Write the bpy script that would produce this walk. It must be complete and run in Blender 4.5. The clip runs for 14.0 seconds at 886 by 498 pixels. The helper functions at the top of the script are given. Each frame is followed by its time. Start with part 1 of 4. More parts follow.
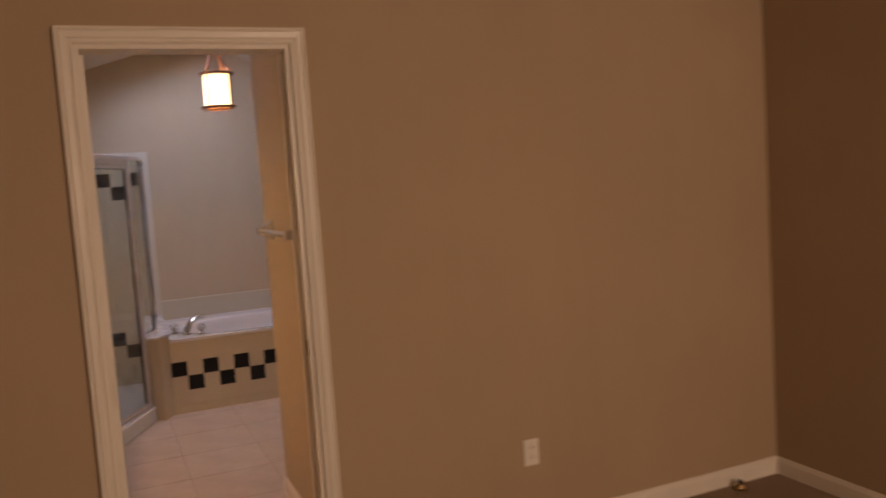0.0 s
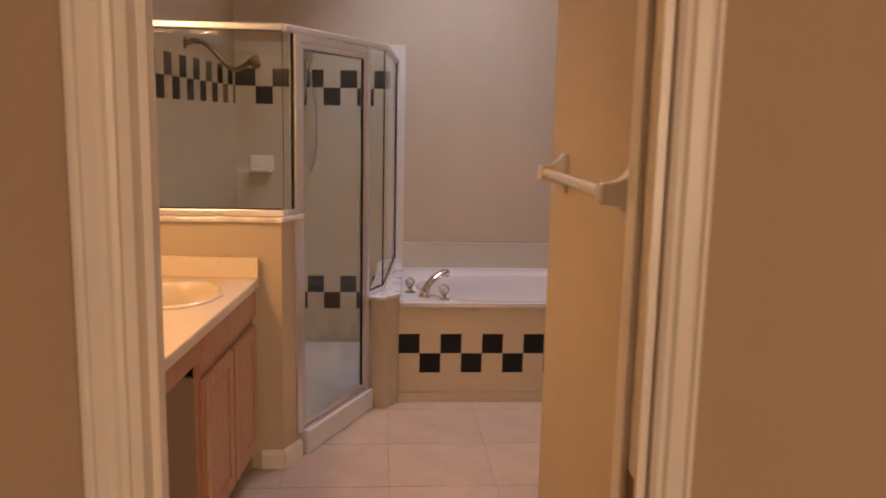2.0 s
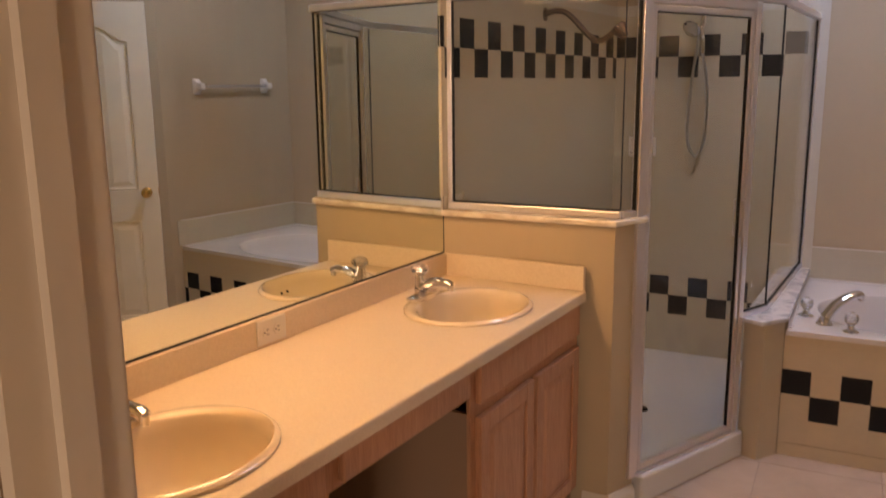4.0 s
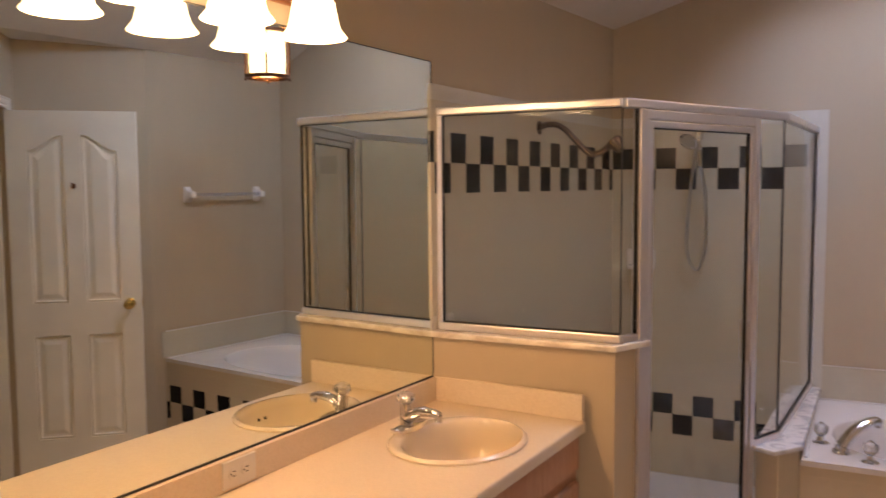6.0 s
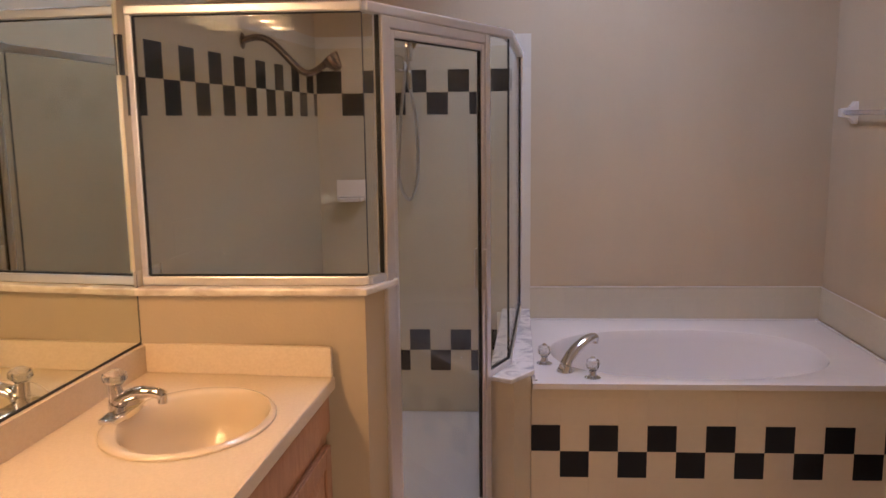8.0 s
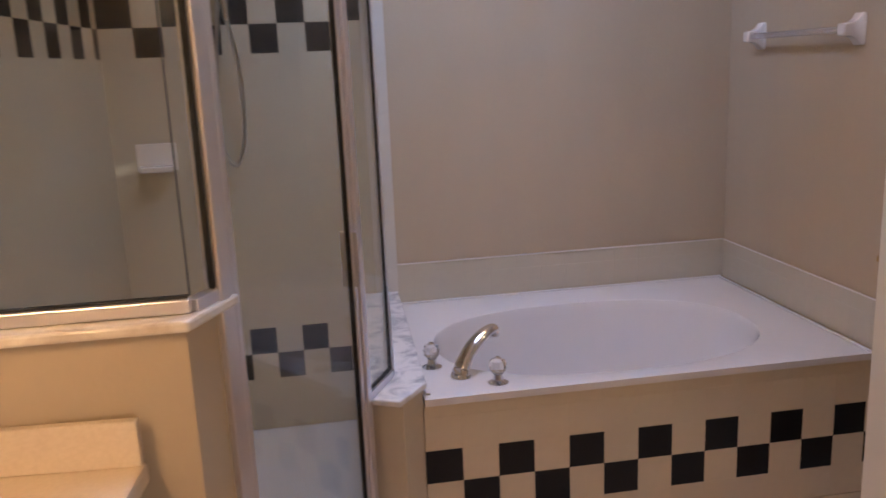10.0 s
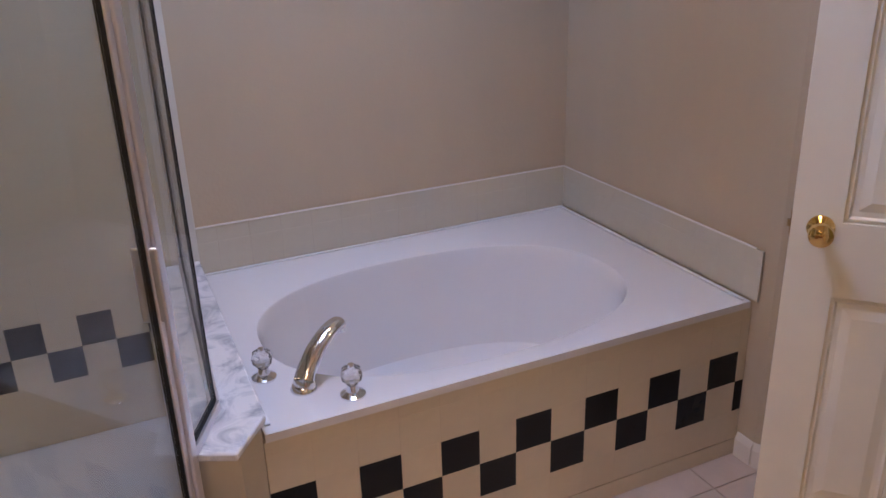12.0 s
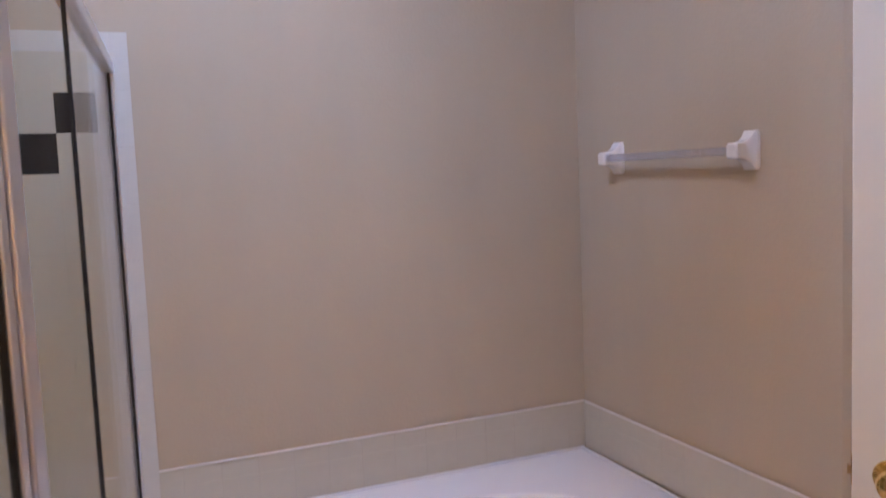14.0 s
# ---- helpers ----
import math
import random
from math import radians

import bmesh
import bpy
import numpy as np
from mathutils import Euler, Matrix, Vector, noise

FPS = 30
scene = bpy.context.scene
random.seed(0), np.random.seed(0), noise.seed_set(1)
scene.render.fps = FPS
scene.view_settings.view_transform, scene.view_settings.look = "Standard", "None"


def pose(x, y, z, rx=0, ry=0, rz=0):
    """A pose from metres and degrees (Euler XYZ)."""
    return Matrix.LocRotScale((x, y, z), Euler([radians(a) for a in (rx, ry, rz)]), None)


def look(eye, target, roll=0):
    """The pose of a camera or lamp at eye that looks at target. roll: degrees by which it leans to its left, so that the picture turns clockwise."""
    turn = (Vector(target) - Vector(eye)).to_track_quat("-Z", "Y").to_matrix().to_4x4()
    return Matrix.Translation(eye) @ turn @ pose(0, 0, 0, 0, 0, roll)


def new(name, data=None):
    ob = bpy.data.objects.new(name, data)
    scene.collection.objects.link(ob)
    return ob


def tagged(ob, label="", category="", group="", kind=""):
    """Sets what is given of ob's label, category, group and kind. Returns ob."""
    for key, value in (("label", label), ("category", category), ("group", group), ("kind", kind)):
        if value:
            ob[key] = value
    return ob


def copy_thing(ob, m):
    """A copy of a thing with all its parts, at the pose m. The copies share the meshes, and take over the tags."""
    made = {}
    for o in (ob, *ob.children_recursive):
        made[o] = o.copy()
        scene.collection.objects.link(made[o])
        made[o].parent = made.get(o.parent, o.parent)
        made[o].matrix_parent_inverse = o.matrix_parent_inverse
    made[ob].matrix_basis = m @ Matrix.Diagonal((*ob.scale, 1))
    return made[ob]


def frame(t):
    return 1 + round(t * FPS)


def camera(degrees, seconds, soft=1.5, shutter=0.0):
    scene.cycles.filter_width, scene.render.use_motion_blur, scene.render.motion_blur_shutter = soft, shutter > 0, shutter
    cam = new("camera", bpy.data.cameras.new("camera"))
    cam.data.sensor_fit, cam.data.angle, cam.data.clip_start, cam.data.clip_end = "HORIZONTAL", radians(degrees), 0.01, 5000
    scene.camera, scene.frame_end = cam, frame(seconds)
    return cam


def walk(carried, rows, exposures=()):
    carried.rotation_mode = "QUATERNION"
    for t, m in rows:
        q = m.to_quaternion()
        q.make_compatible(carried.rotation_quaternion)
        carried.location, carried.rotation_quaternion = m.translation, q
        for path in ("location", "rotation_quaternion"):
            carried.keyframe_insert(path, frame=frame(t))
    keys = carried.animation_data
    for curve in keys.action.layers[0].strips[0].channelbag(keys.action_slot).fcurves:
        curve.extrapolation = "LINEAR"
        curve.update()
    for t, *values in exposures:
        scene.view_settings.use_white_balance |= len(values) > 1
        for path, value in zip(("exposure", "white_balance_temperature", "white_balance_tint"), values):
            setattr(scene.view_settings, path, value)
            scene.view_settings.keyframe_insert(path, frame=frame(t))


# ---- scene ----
cam = camera(57.0, 14.0, shutter=0.5)

PATH = [
    (0, (-0.432, -6.148, 1.579), (0.352, -4.316, 1.407), -3.9),
    (0.5, (-0.375, -5.631, 1.578), (0.185, -3.722, 1.380), -3.1),
    (1, (-0.332, -5.114, 1.557), (0.080, -3.171, 1.325), -2.0),
    (1.5, (-0.194, -4.632, 1.529), (0.086, -2.670, 1.262), -0.3),
    (2, (-0.086, -4.212, 1.515), (0.060, -2.243, 1.199), 1.2),
    (2.5, (-0.013, -3.823, 1.509), (-0.079, -1.862, 1.122), 2.3),
    (3, (0.159, -3.606, 1.508), (-0.418, -1.749, 1.042), 1.9),
    (3.2, (0.209, -3.587, 1.511), (-0.516, -1.794, 1.004), 1.9),
    (5.5, (0.160, -3.382, 1.626), (-0.791, -1.628, 1.488), 0.0),
    (6, (0.155, -3.358, 1.604), (-0.740, -1.576, 1.452), -0.4),
    (6.5, (0.151, -3.418, 1.609), (-0.442, -1.519, 1.403), 0.1),
    (7, (0.034, -3.349, 1.586), (-0.309, -1.394, 1.342), 0.2),
    (9.5, (-0.240, -2.436, 1.537), (-0.112, -0.482, 1.129), -2.3),
    (10, (-0.268, -2.240, 1.508), (0.031, -0.312, 1.069), -2.5),
    (10.5, (-0.230, -2.072, 1.549), (0.196, -0.187, 1.032), -2.9),
    (11, (-0.182, -1.902, 1.558), (0.355, -0.068, 0.969), -3.0),
    (11.5, (-0.257, -1.755, 1.606), (0.439, -0.006, 0.931), -1.9),
    (12, (-0.271, -1.623, 1.626), (0.503, 0.066, 0.883), -1.9),
    (12.5, (-0.215, -1.527, 1.606), (0.554, 0.151, 0.837), -2.5),
    (13, (-0.162, -1.483, 1.577), (0.589, 0.249, 0.917), -2.9),
    (13.5, (-0.133, -1.464, 1.564), (0.634, 0.341, 1.174), -2.6),
    (14, (-0.053, -1.431, 1.533), (0.709, 0.409, 1.354), -2.4),
]
EXPOSURES = [(0, -0.68, 7300, 17), (0.5, -0.48, 7350, 18), (1, -0.3, 7400, 19), (2, -0.25, 7800, 19), (3, -0.5, 7800, 17), (5.5, -0.35, 6800, 13), (7.2, -0.3, 6800, 14), (9.5, -0.35, 6200, 12), (12.5, -0.22, 5560, 10), (14, -0.03, 5850, 13)]
walk(cam, [(t, look(eye, target, roll)) for t, eye, target, roll in PATH], EXPOSURES)

# ---- world and light ----
world = bpy.data.worlds.new("sky")
scene.world = world
world.use_nodes = True
wn = world.node_tree.nodes
sky = wn.new("ShaderNodeTexSky")
sky.sky_type, sky.sun_disc = "NISHITA", False
sky.sun_elevation, sky.sun_rotation = radians(40), radians(150)
world.node_tree.links.new(sky.outputs[0], wn["Background"].inputs[0])
wn["Background"].inputs[1].default_value = 0.1


def lamp(name, kind, m, energy, color, **more):
    data = bpy.data.lights.new(name, kind)
    data.energy, data.color = energy, color
    for key, value in more.items():
        if key == "radius":
            data.shadow_soft_size = value
        elif key == "size":
            data.shape, data.size, data.size_y = "RECTANGLE", value[0], value[1]
        elif key == "angle":
            data.angle = value
    ob = new(name, data)
    ob.matrix_world = m
    return ob


SUN_DIR = Vector((0.35, -0.67, 0.64))
lamp("sun", "SUN", look(SUN_DIR * 20, (0, 0, 0)), 2.5, (1.0, 0.95, 0.88), angle=radians(0.6))

# plan of the place, in metres
XL, XR, YB = -1.165, 1.486, 1.020
# the side wall leans a little against the back wall
LEAN = 4.5
XLB = XL + 0.146
YS0, YS1 = -0.822, -0.702
YD, YI = -3.12, -3.00
XO0, XO1, ZO = -0.430, 0.300, 2.110
XW, YW = 0.377, -1.975
ZC, RIDGE, SLOPE = 2.39, 0.50, 0.30
ZFLAT = 2.44
XBR = 2.604
BC = (XR, -0.08)
PAB = (1.768, -0.737)
PITCH = 0.1085
APX, APZ = 0.1116, 0.1068
DECK = 0.550
COUNTER = 0.848
CAP = 1.098
KNEE = 0.608

BULB = (1.0, 0.57, 0.27)
SKYL = (-0.17, 0.38, -0.75, 0.42)
lamp("skylight_daylight", "AREA", look(((SKYL[0] + SKYL[1]) / 2, (SKYL[2] + SKYL[3]) / 2, 3.06), (1.45, -0.05, 0.7)), 80, (0.50, 0.62, 1.0), size=(0.5, 1.1))
# added fill lamp before the rear wall, where no window stands
lamp("bedroom_window_daylight", "AREA", look((1.7, -8.38, 1.5), (-0.1, -3.2, 1.3)), 140, (1.0, 0.76, 0.58), size=(0.9, 1.2))


# ---- materials ----
class Mat:
    """A node material with short ways to add layers."""

    def __init__(self, name, color, rough=0.5, metal=0.0, spec=0.5):
        self.m = bpy.data.materials.new(name)
        self.m.use_nodes = True
        self.t = self.m.node_tree
        self.b = self.t.nodes["Principled BSDF"]
        self.b.inputs["Base Color"].default_value = (*color, 1)
        self.b.inputs["Roughness"].default_value = rough
        self.b.inputs["Metallic"].default_value = metal
        self.b.inputs["Specular IOR Level"].default_value = spec
        self.coord = self.t.nodes.new("ShaderNodeTexCoord").outputs["Object"]
        self.normal = None

    def link(self, a, b):
        self.t.links.new(a, b)

    def noise(self, scale, detail=3, stretch=None, rough=0.5, distort=0.0):
        n = self.t.nodes.new("ShaderNodeTexNoise")
        n.inputs["Scale"].default_value, n.inputs["Detail"].default_value = scale, detail
        n.inputs["Roughness"].default_value, n.inputs["Distortion"].default_value = rough, distort
        src = self.coord
        if stretch:
            mp = self.t.nodes.new("ShaderNodeMapping")
            mp.inputs["Scale"].default_value = stretch
            self.link(src, mp.inputs[0])
            src = mp.outputs[0]
        self.link(src, n.inputs["Vector"])
        return n.outputs["Fac"]

    def ramp(self, fac, stops):
        r = self.t.nodes.new("ShaderNodeValToRGB")
        e = r.color_ramp.elements
        while len(e) < len(stops):
            e.new(0.5)
        for i, (pos, col) in enumerate(stops):
            e[i].position, e[i].color = pos, (*col, 1)
        self.link(fac, r.inputs[0])
        return r.outputs[0]

    def color(self, out):
        self.link(out, self.b.inputs["Base Color"])

    def mix(self, a, b, fac):
        n = self.t.nodes.new("ShaderNodeMix")
        n.data_type = "RGBA"
        for k, v in ((0, fac), (6, a), (7, b)):
            if isinstance(v, (int, float)):
                n.inputs[k].default_value = v
            elif isinstance(v, tuple):
                n.inputs[k].default_value = (*v, 1)
            else:
                self.link(v, n.inputs[k])
        return n.outputs[2]

    def rough(self, fac, lo, hi):
        n = self.t.nodes.new("ShaderNodeMapRange")
        n.inputs["To Min"].default_value, n.inputs["To Max"].default_value = lo, hi
        self.link(fac, n.inputs[0])
        self.link(n.outputs[0], self.b.inputs["Roughness"])

    def bump(self, fac, dist, strength=1.0):
        n = self.t.nodes.new("ShaderNodeBump")
        n.inputs["Distance"].default_value, n.inputs["Strength"].default_value = dist, strength
        self.link(fac, n.inputs["Height"])
        if self.normal:
            self.link(self.normal, n.inputs["Normal"])
        self.normal = n.outputs[0]
        self.link(self.normal, self.b.inputs["Normal"])

    def random(self):
        return self.t.nodes.new("ShaderNodeObjectInfo").outputs["Random"]


def tint(c, k):
    return tuple(min(1, v * k) for v in c)


def paint(name, c, bump=0.0012, rough=0.75):
    a = Mat(name, c, rough)
    a.color(a.mix(a.ramp(a.noise(1.3, 4), [(0.3, tint(c, 0.95)), (0.7, tint(c, 1.04))]), a.ramp(a.noise(2.2, 5, (3, 3, 0.5), 0.6), [(0.35, tint(c, 0.90)), (0.65, tint(c, 1.08))]), 0.15))
    a.bump(a.noise(90, 2), bump, 0.5)
    a.bump(a.noise(9, 2), bump * 2, 0.25)
    return a.m


M_WALL = paint("beige_wall_paint", (0.475, 0.385, 0.268))
M_BED = paint("tan_bedroom_paint", (0.40, 0.29, 0.19))
M_CEIL = paint("ceiling_paint", (0.66, 0.60, 0.53), 0.003, 0.9)
M_YELLOW = paint("pale_yellow_paint", (0.60, 0.52, 0.30))


def glossy_paint(name, c, rough=0.35):
    a = Mat(name, c, rough)
    a.color(a.ramp(a.noise(5, 3), [(0.3, tint(c, 0.96)), (0.7, tint(c, 1.03))]))
    a.rough(a.noise(12, 3), rough - 0.05, rough + 0.12)
    a.bump(a.noise(60, 2, (1, 1, 0.15)), 0.0006, 0.4)
    return a.m


M_TRIM = glossy_paint("white_trim_paint", (0.72, 0.66, 0.58))
M_DOOR = glossy_paint("cream_door_paint", (0.76, 0.70, 0.58), 0.38)


def tile_mat(name, c, rough=0.12, vary=0.02):
    a = Mat(name, c, rough)
    a.color(a.mix(a.mix(tint(c, 1 - vary), tint(c, 1 + vary), a.random()), tint(c, 0.93), a.noise(30, 2)))
    a.rough(a.noise(14, 3), rough, rough + 0.14)
    a.bump(a.noise(18, 2), 0.0006, 0.3)
    return a.m


M_TILE = tile_mat("white_glazed_tile", (0.55, 0.50, 0.39))
M_TRIMTILE = tile_mat("white_trim_tile", (0.62, 0.59, 0.52), 0.10)
M_APRON = tile_mat("cream_glazed_tile", (0.66, 0.57, 0.43), 0.16)
M_BLACK = tile_mat("black_glazed_tile", (0.012, 0.013, 0.015), 0.10)
M_BLACK.node_tree.nodes["Principled BSDF"].inputs["Specular IOR Level"].default_value = 0.25
# cabinet sides darker than the oak: knee space shade put into the colour
M_PANEL = paint("shaded_cabinet_side", (0.30, 0.20, 0.14))
M_GROUT = paint("pale_grout", (0.60, 0.55, 0.45), 0.0005, 0.6)
M_AGROUT = paint("cream_grout", (0.64, 0.55, 0.41), 0.0005, 0.5)
a = Mat("beige_floor_tile", (0.56, 0.45, 0.36), 0.3)
a.color(a.mix(a.ramp(a.noise(5.5, 6, None, 0.6, 0.6), [(0.3, (0.43, 0.32, 0.245)), (0.5, (0.51, 0.39, 0.30)), (0.7, (0.58, 0.46, 0.36))]), a.mix((0.52, 0.41, 0.32), (0.60, 0.49, 0.40), a.random()), 0.35))
a.rough(a.noise(9, 4), 0.26, 0.46)
a.bump(a.noise(14, 3), 0.0010, 0.4)
M_FLOOR = a.m
M_FGROUT = paint("floor_grout", (0.47, 0.38, 0.30), 0.001, 0.9)


def acrylic(name, c, rough):
    a = Mat(name, c, rough)
    a.b.inputs["Coat Weight"].default_value = 0.5
    a.b.inputs["Coat Roughness"].default_value = 0.08
    a.rough(a.noise(8, 3), rough, rough + 0.12)
    return a.m


M_TUB = acrylic("white_acrylic", (0.74, 0.72, 0.72), 0.16)
M_PAN = acrylic("shower_pan_white", (0.70, 0.70, 0.70), 0.30)
M_SINK = acrylic("almond_china", (0.74, 0.62, 0.46), 0.10)
M_CERAMIC = acrylic("white_ceramic", (0.78, 0.74, 0.70), 0.12)
M_PLATE = acrylic("white_plastic_plate", (0.74, 0.70, 0.63), 0.3)

a = Mat("almond_laminate", (0.70, 0.58, 0.43), 0.32)
a.color(a.ramp(a.noise(160, 3), [(0.35, (0.68, 0.56, 0.41)), (0.65, (0.73, 0.61, 0.46))]))
a.rough(a.noise(25, 3), 0.28, 0.4)
M_COUNTER = a.m

a = Mat("pink_oak", (0.42, 0.22, 0.13), 0.42)
g = a.noise(7, 5, (9, 9, 0.7), 0.6, 1.2)
a.color(a.mix(a.ramp(g, [(0.25, (0.36, 0.17, 0.095)), (0.55, (0.47, 0.25, 0.15)), (0.8, (0.54, 0.31, 0.19))]), a.ramp(a.noise(60, 2, (6, 6, 0.4)), [(0.4, (0.28, 0.12, 0.06)), (0.55, (0.50, 0.28, 0.17))]), 0.25))
a.bump(a.noise(60, 2, (6, 6, 0.4)), 0.0005, 0.4)
M_OAK = a.m

a = Mat("grey_veined_marble", (0.70, 0.68, 0.68), 0.15)
a.color(a.ramp(a.noise(9, 8, None, 0.62, 1.4), [(0.36, (0.38, 0.39, 0.43)), (0.47, (0.60, 0.60, 0.62)), (0.56, (0.76, 0.75, 0.75))]))
M_MARBLE = a.m
a = Mat("cream_marble", (0.72, 0.66, 0.56), 0.18)
a.color(a.ramp(a.noise(7, 8, None, 0.6, 1.0), [(0.36, (0.56, 0.47, 0.38)), (0.55, (0.76, 0.70, 0.60))]))
M_CREAM = a.m

a = Mat("bright_anodised_aluminium", (0.80, 0.79, 0.82), 0.3, 0.95)
a.rough(a.noise(40, 3, (1, 1, 0.1)), 0.24, 0.42)
M_ALU = a.m
M_CHROME = Mat("chrome", (0.80, 0.80, 0.82), 0.06, 1.0).m
M_BRASS = Mat("polished_brass", (0.85, 0.62, 0.25), 0.10, 1.0).m
M_DULLBRASS = Mat("dull_brass", (0.40, 0.27, 0.13), 0.35, 1.0).m
M_BRONZE = Mat("dark_bronze", (0.16, 0.07, 0.035), 0.35, 0.8).m
M_COPPER = Mat("antique_copper", (0.55, 0.22, 0.12), 0.35, 0.9).m
M_BLACKRUB = Mat("black_rubber_gasket", (0.012, 0.012, 0.012), 0.6).m
# near-black: shade painted into recesses and holes, also the rubber tip
M_DARK = Mat("recess_shade_and_rubber", (0.02, 0.015, 0.012), 0.8).m
M_DARKCHROME = Mat("dark_chrome", (0.22, 0.18, 0.16), 0.22, 1.0).m
M_MIRROR = Mat("mirror_silver", (0.84, 0.88, 0.80), 0.0, 1.0).m
M_MEDGE = Mat("mirror_edge", (0.03, 0.03, 0.028), 0.4).m
M_HOSE = Mat("hose_metal", (0.55, 0.55, 0.55), 0.3, 1.0).m

a = Mat("speckled_carpet", (0.30, 0.21, 0.15), 0.95)
a.color(a.ramp(a.noise(220, 4), [(0.35, (0.18, 0.12, 0.08)), (0.65, (0.40, 0.29, 0.20))]))
a.bump(a.noise(260, 3), 0.006, 0.9)
M_CARPET = a.m


def clear(name, tone, rough=0.0, gain=1.0):
    m = bpy.data.materials.new(name)
    m.use_nodes = True
    t = m.node_tree
    t.nodes.remove(t.nodes["Principled BSDF"])
    tr, gl, lw, mx = (t.nodes.new(k) for k in ("ShaderNodeBsdfTransparent", "ShaderNodeBsdfGlossy", "ShaderNodeLayerWeight", "ShaderNodeMixShader"))
    power, fr = t.nodes.new("ShaderNodeMath"), t.nodes.new("ShaderNodeMapRange")
    power.operation, power.inputs[1].default_value = "POWER", 4.0
    lw.inputs["Blend"].default_value = 0.5
    fr.inputs["To Min"].default_value, fr.inputs["To Max"].default_value = 0.015, 0.45
    t.links.new(lw.outputs["Facing"], power.inputs[0])
    t.links.new(power.outputs[0], fr.inputs[0])
    tr.inputs[0].default_value = (*tone, 1)
    gl.inputs["Roughness"].default_value = rough
    gl.inputs["Color"].default_value = (gain, gain, gain, 1)
    t.links.new(fr.outputs[0], mx.inputs[0])
    t.links.new(tr.outputs[0], mx.inputs[1])
    t.links.new(gl.outputs[0], mx.inputs[2])
    t.links.new(mx.outputs[0], t.nodes["Material Output"].inputs[0])
    return m


M_GLASS = clear("shower_glass", (0.93, 0.925, 0.89))


def glow(name, c, strength, rough=0.4):
    a = Mat(name, (0.8, 0.75, 0.65), rough)
    a.b.inputs["Emission Color"].default_value = (*c, 1)
    a.b.inputs["Emission Strength"].default_value = strength
    return a.m


M_SHADE = glow("lit_white_glass_shade", (1.0, 0.72, 0.42), 7.0)
M_LANTERN = glow("lit_cream_glass", (1.0, 0.66, 0.34), 5.0)
M_SKYPANE = glow("bright_sky_pane", (0.75, 0.85, 1.0), 3.0)
a = Mat("daylit_garden_pane", (0.5, 0.6, 0.5), 0.3)
a.link(a.ramp(a.noise(9, 4, None, 0.6), [(0.40, (0.16, 0.24, 0.15)), (0.52, (0.45, 0.58, 0.42)), (0.60, (1.0, 1.0, 1.0))]), a.b.inputs["Emission Color"])
a.b.inputs["Emission Strength"].default_value = 1.1
M_DAYPANE = a.m
a = Mat("frosted_acrylic_rod", (0.84, 0.84, 0.90), 0.22)
a.b.inputs["Transmission Weight"].default_value = 0.85
M_ROD = a.m
a = Mat("cut_crystal", (0.9, 0.9, 0.92), 0.05)
a.b.inputs["Transmission Weight"].default_value = 0.9
M_CRYSTAL = a.m


# ---- building helpers ----
def mesh_of(name, bm, mat, smooth=False, bevel=0.0, seg=2):
    if bevel:
        bmesh.ops.bevel(bm, geom=list(bm.edges), offset=bevel, segments=seg, profile=0.5, affect="EDGES", clamp_overlap=True)
    bmesh.ops.recalc_face_normals(bm, faces=bm.faces)
    me = bpy.data.meshes.new(name)
    bm.to_mesh(me)
    bm.free()
    me.materials.append(mat)
    if smooth:
        me.polygons.foreach_set("use_smooth", [True] * len(me.polygons))
        me.set_sharp_from_angle(angle=radians(38))
    return me


def part(name, bm, mat, parent=None, label="", smooth=False, bevel=0.0, seg=2):
    """Links a bmesh as one mesh object under a thing; without a parent it stays top-level."""
    ob = new(name, mesh_of(name, bm, mat, smooth, bevel, seg))
    ob.parent = parent
    return tagged(ob, label)


def thing(name, label, category, group="", at=(0, 0, 0), turn=0):
    ob = new(name)
    ob.empty_display_size = 0.05
    ob.matrix_world = pose(*at, 0, 0, turn)
    return tagged(ob, label, category, group)


def structure(ob, label=""):
    return tagged(ob, label, kind="structure")


def box(x0, x1, y0, y1, z0, z1, bm=None):
    bm = bm or bmesh.new()
    v = [bm.verts.new((x, y, z)) for z in (z0, z1) for x, y in ((x0, y0), (x1, y0), (x1, y1), (x0, y1))]
    for f in ((0, 3, 2, 1), (4, 5, 6, 7), (0, 1, 5, 4), (1, 2, 6, 5), (2, 3, 7, 6), (3, 0, 4, 7)):
        bm.faces.new([v[i] for i in f])
    return bm


def prism(pts, z0, z1, bm=None, m=None):
    """A polygon in x and y carried from z0 to z1, laid by m."""
    bm = bm or bmesh.new()
    m = m or Matrix.Identity(4)
    lo = [bm.verts.new(m @ Vector((x, y, z0))) for x, y in pts]
    hi = [bm.verts.new(m @ Vector((x, y, z1))) for x, y in pts]
    bm.faces.new(lo[::-1])
    bm.faces.new(hi)
    for i in range(len(pts)):
        j = (i + 1) % len(pts)
        bm.faces.new((lo[i], lo[j], hi[j], hi[i]))
    return bm


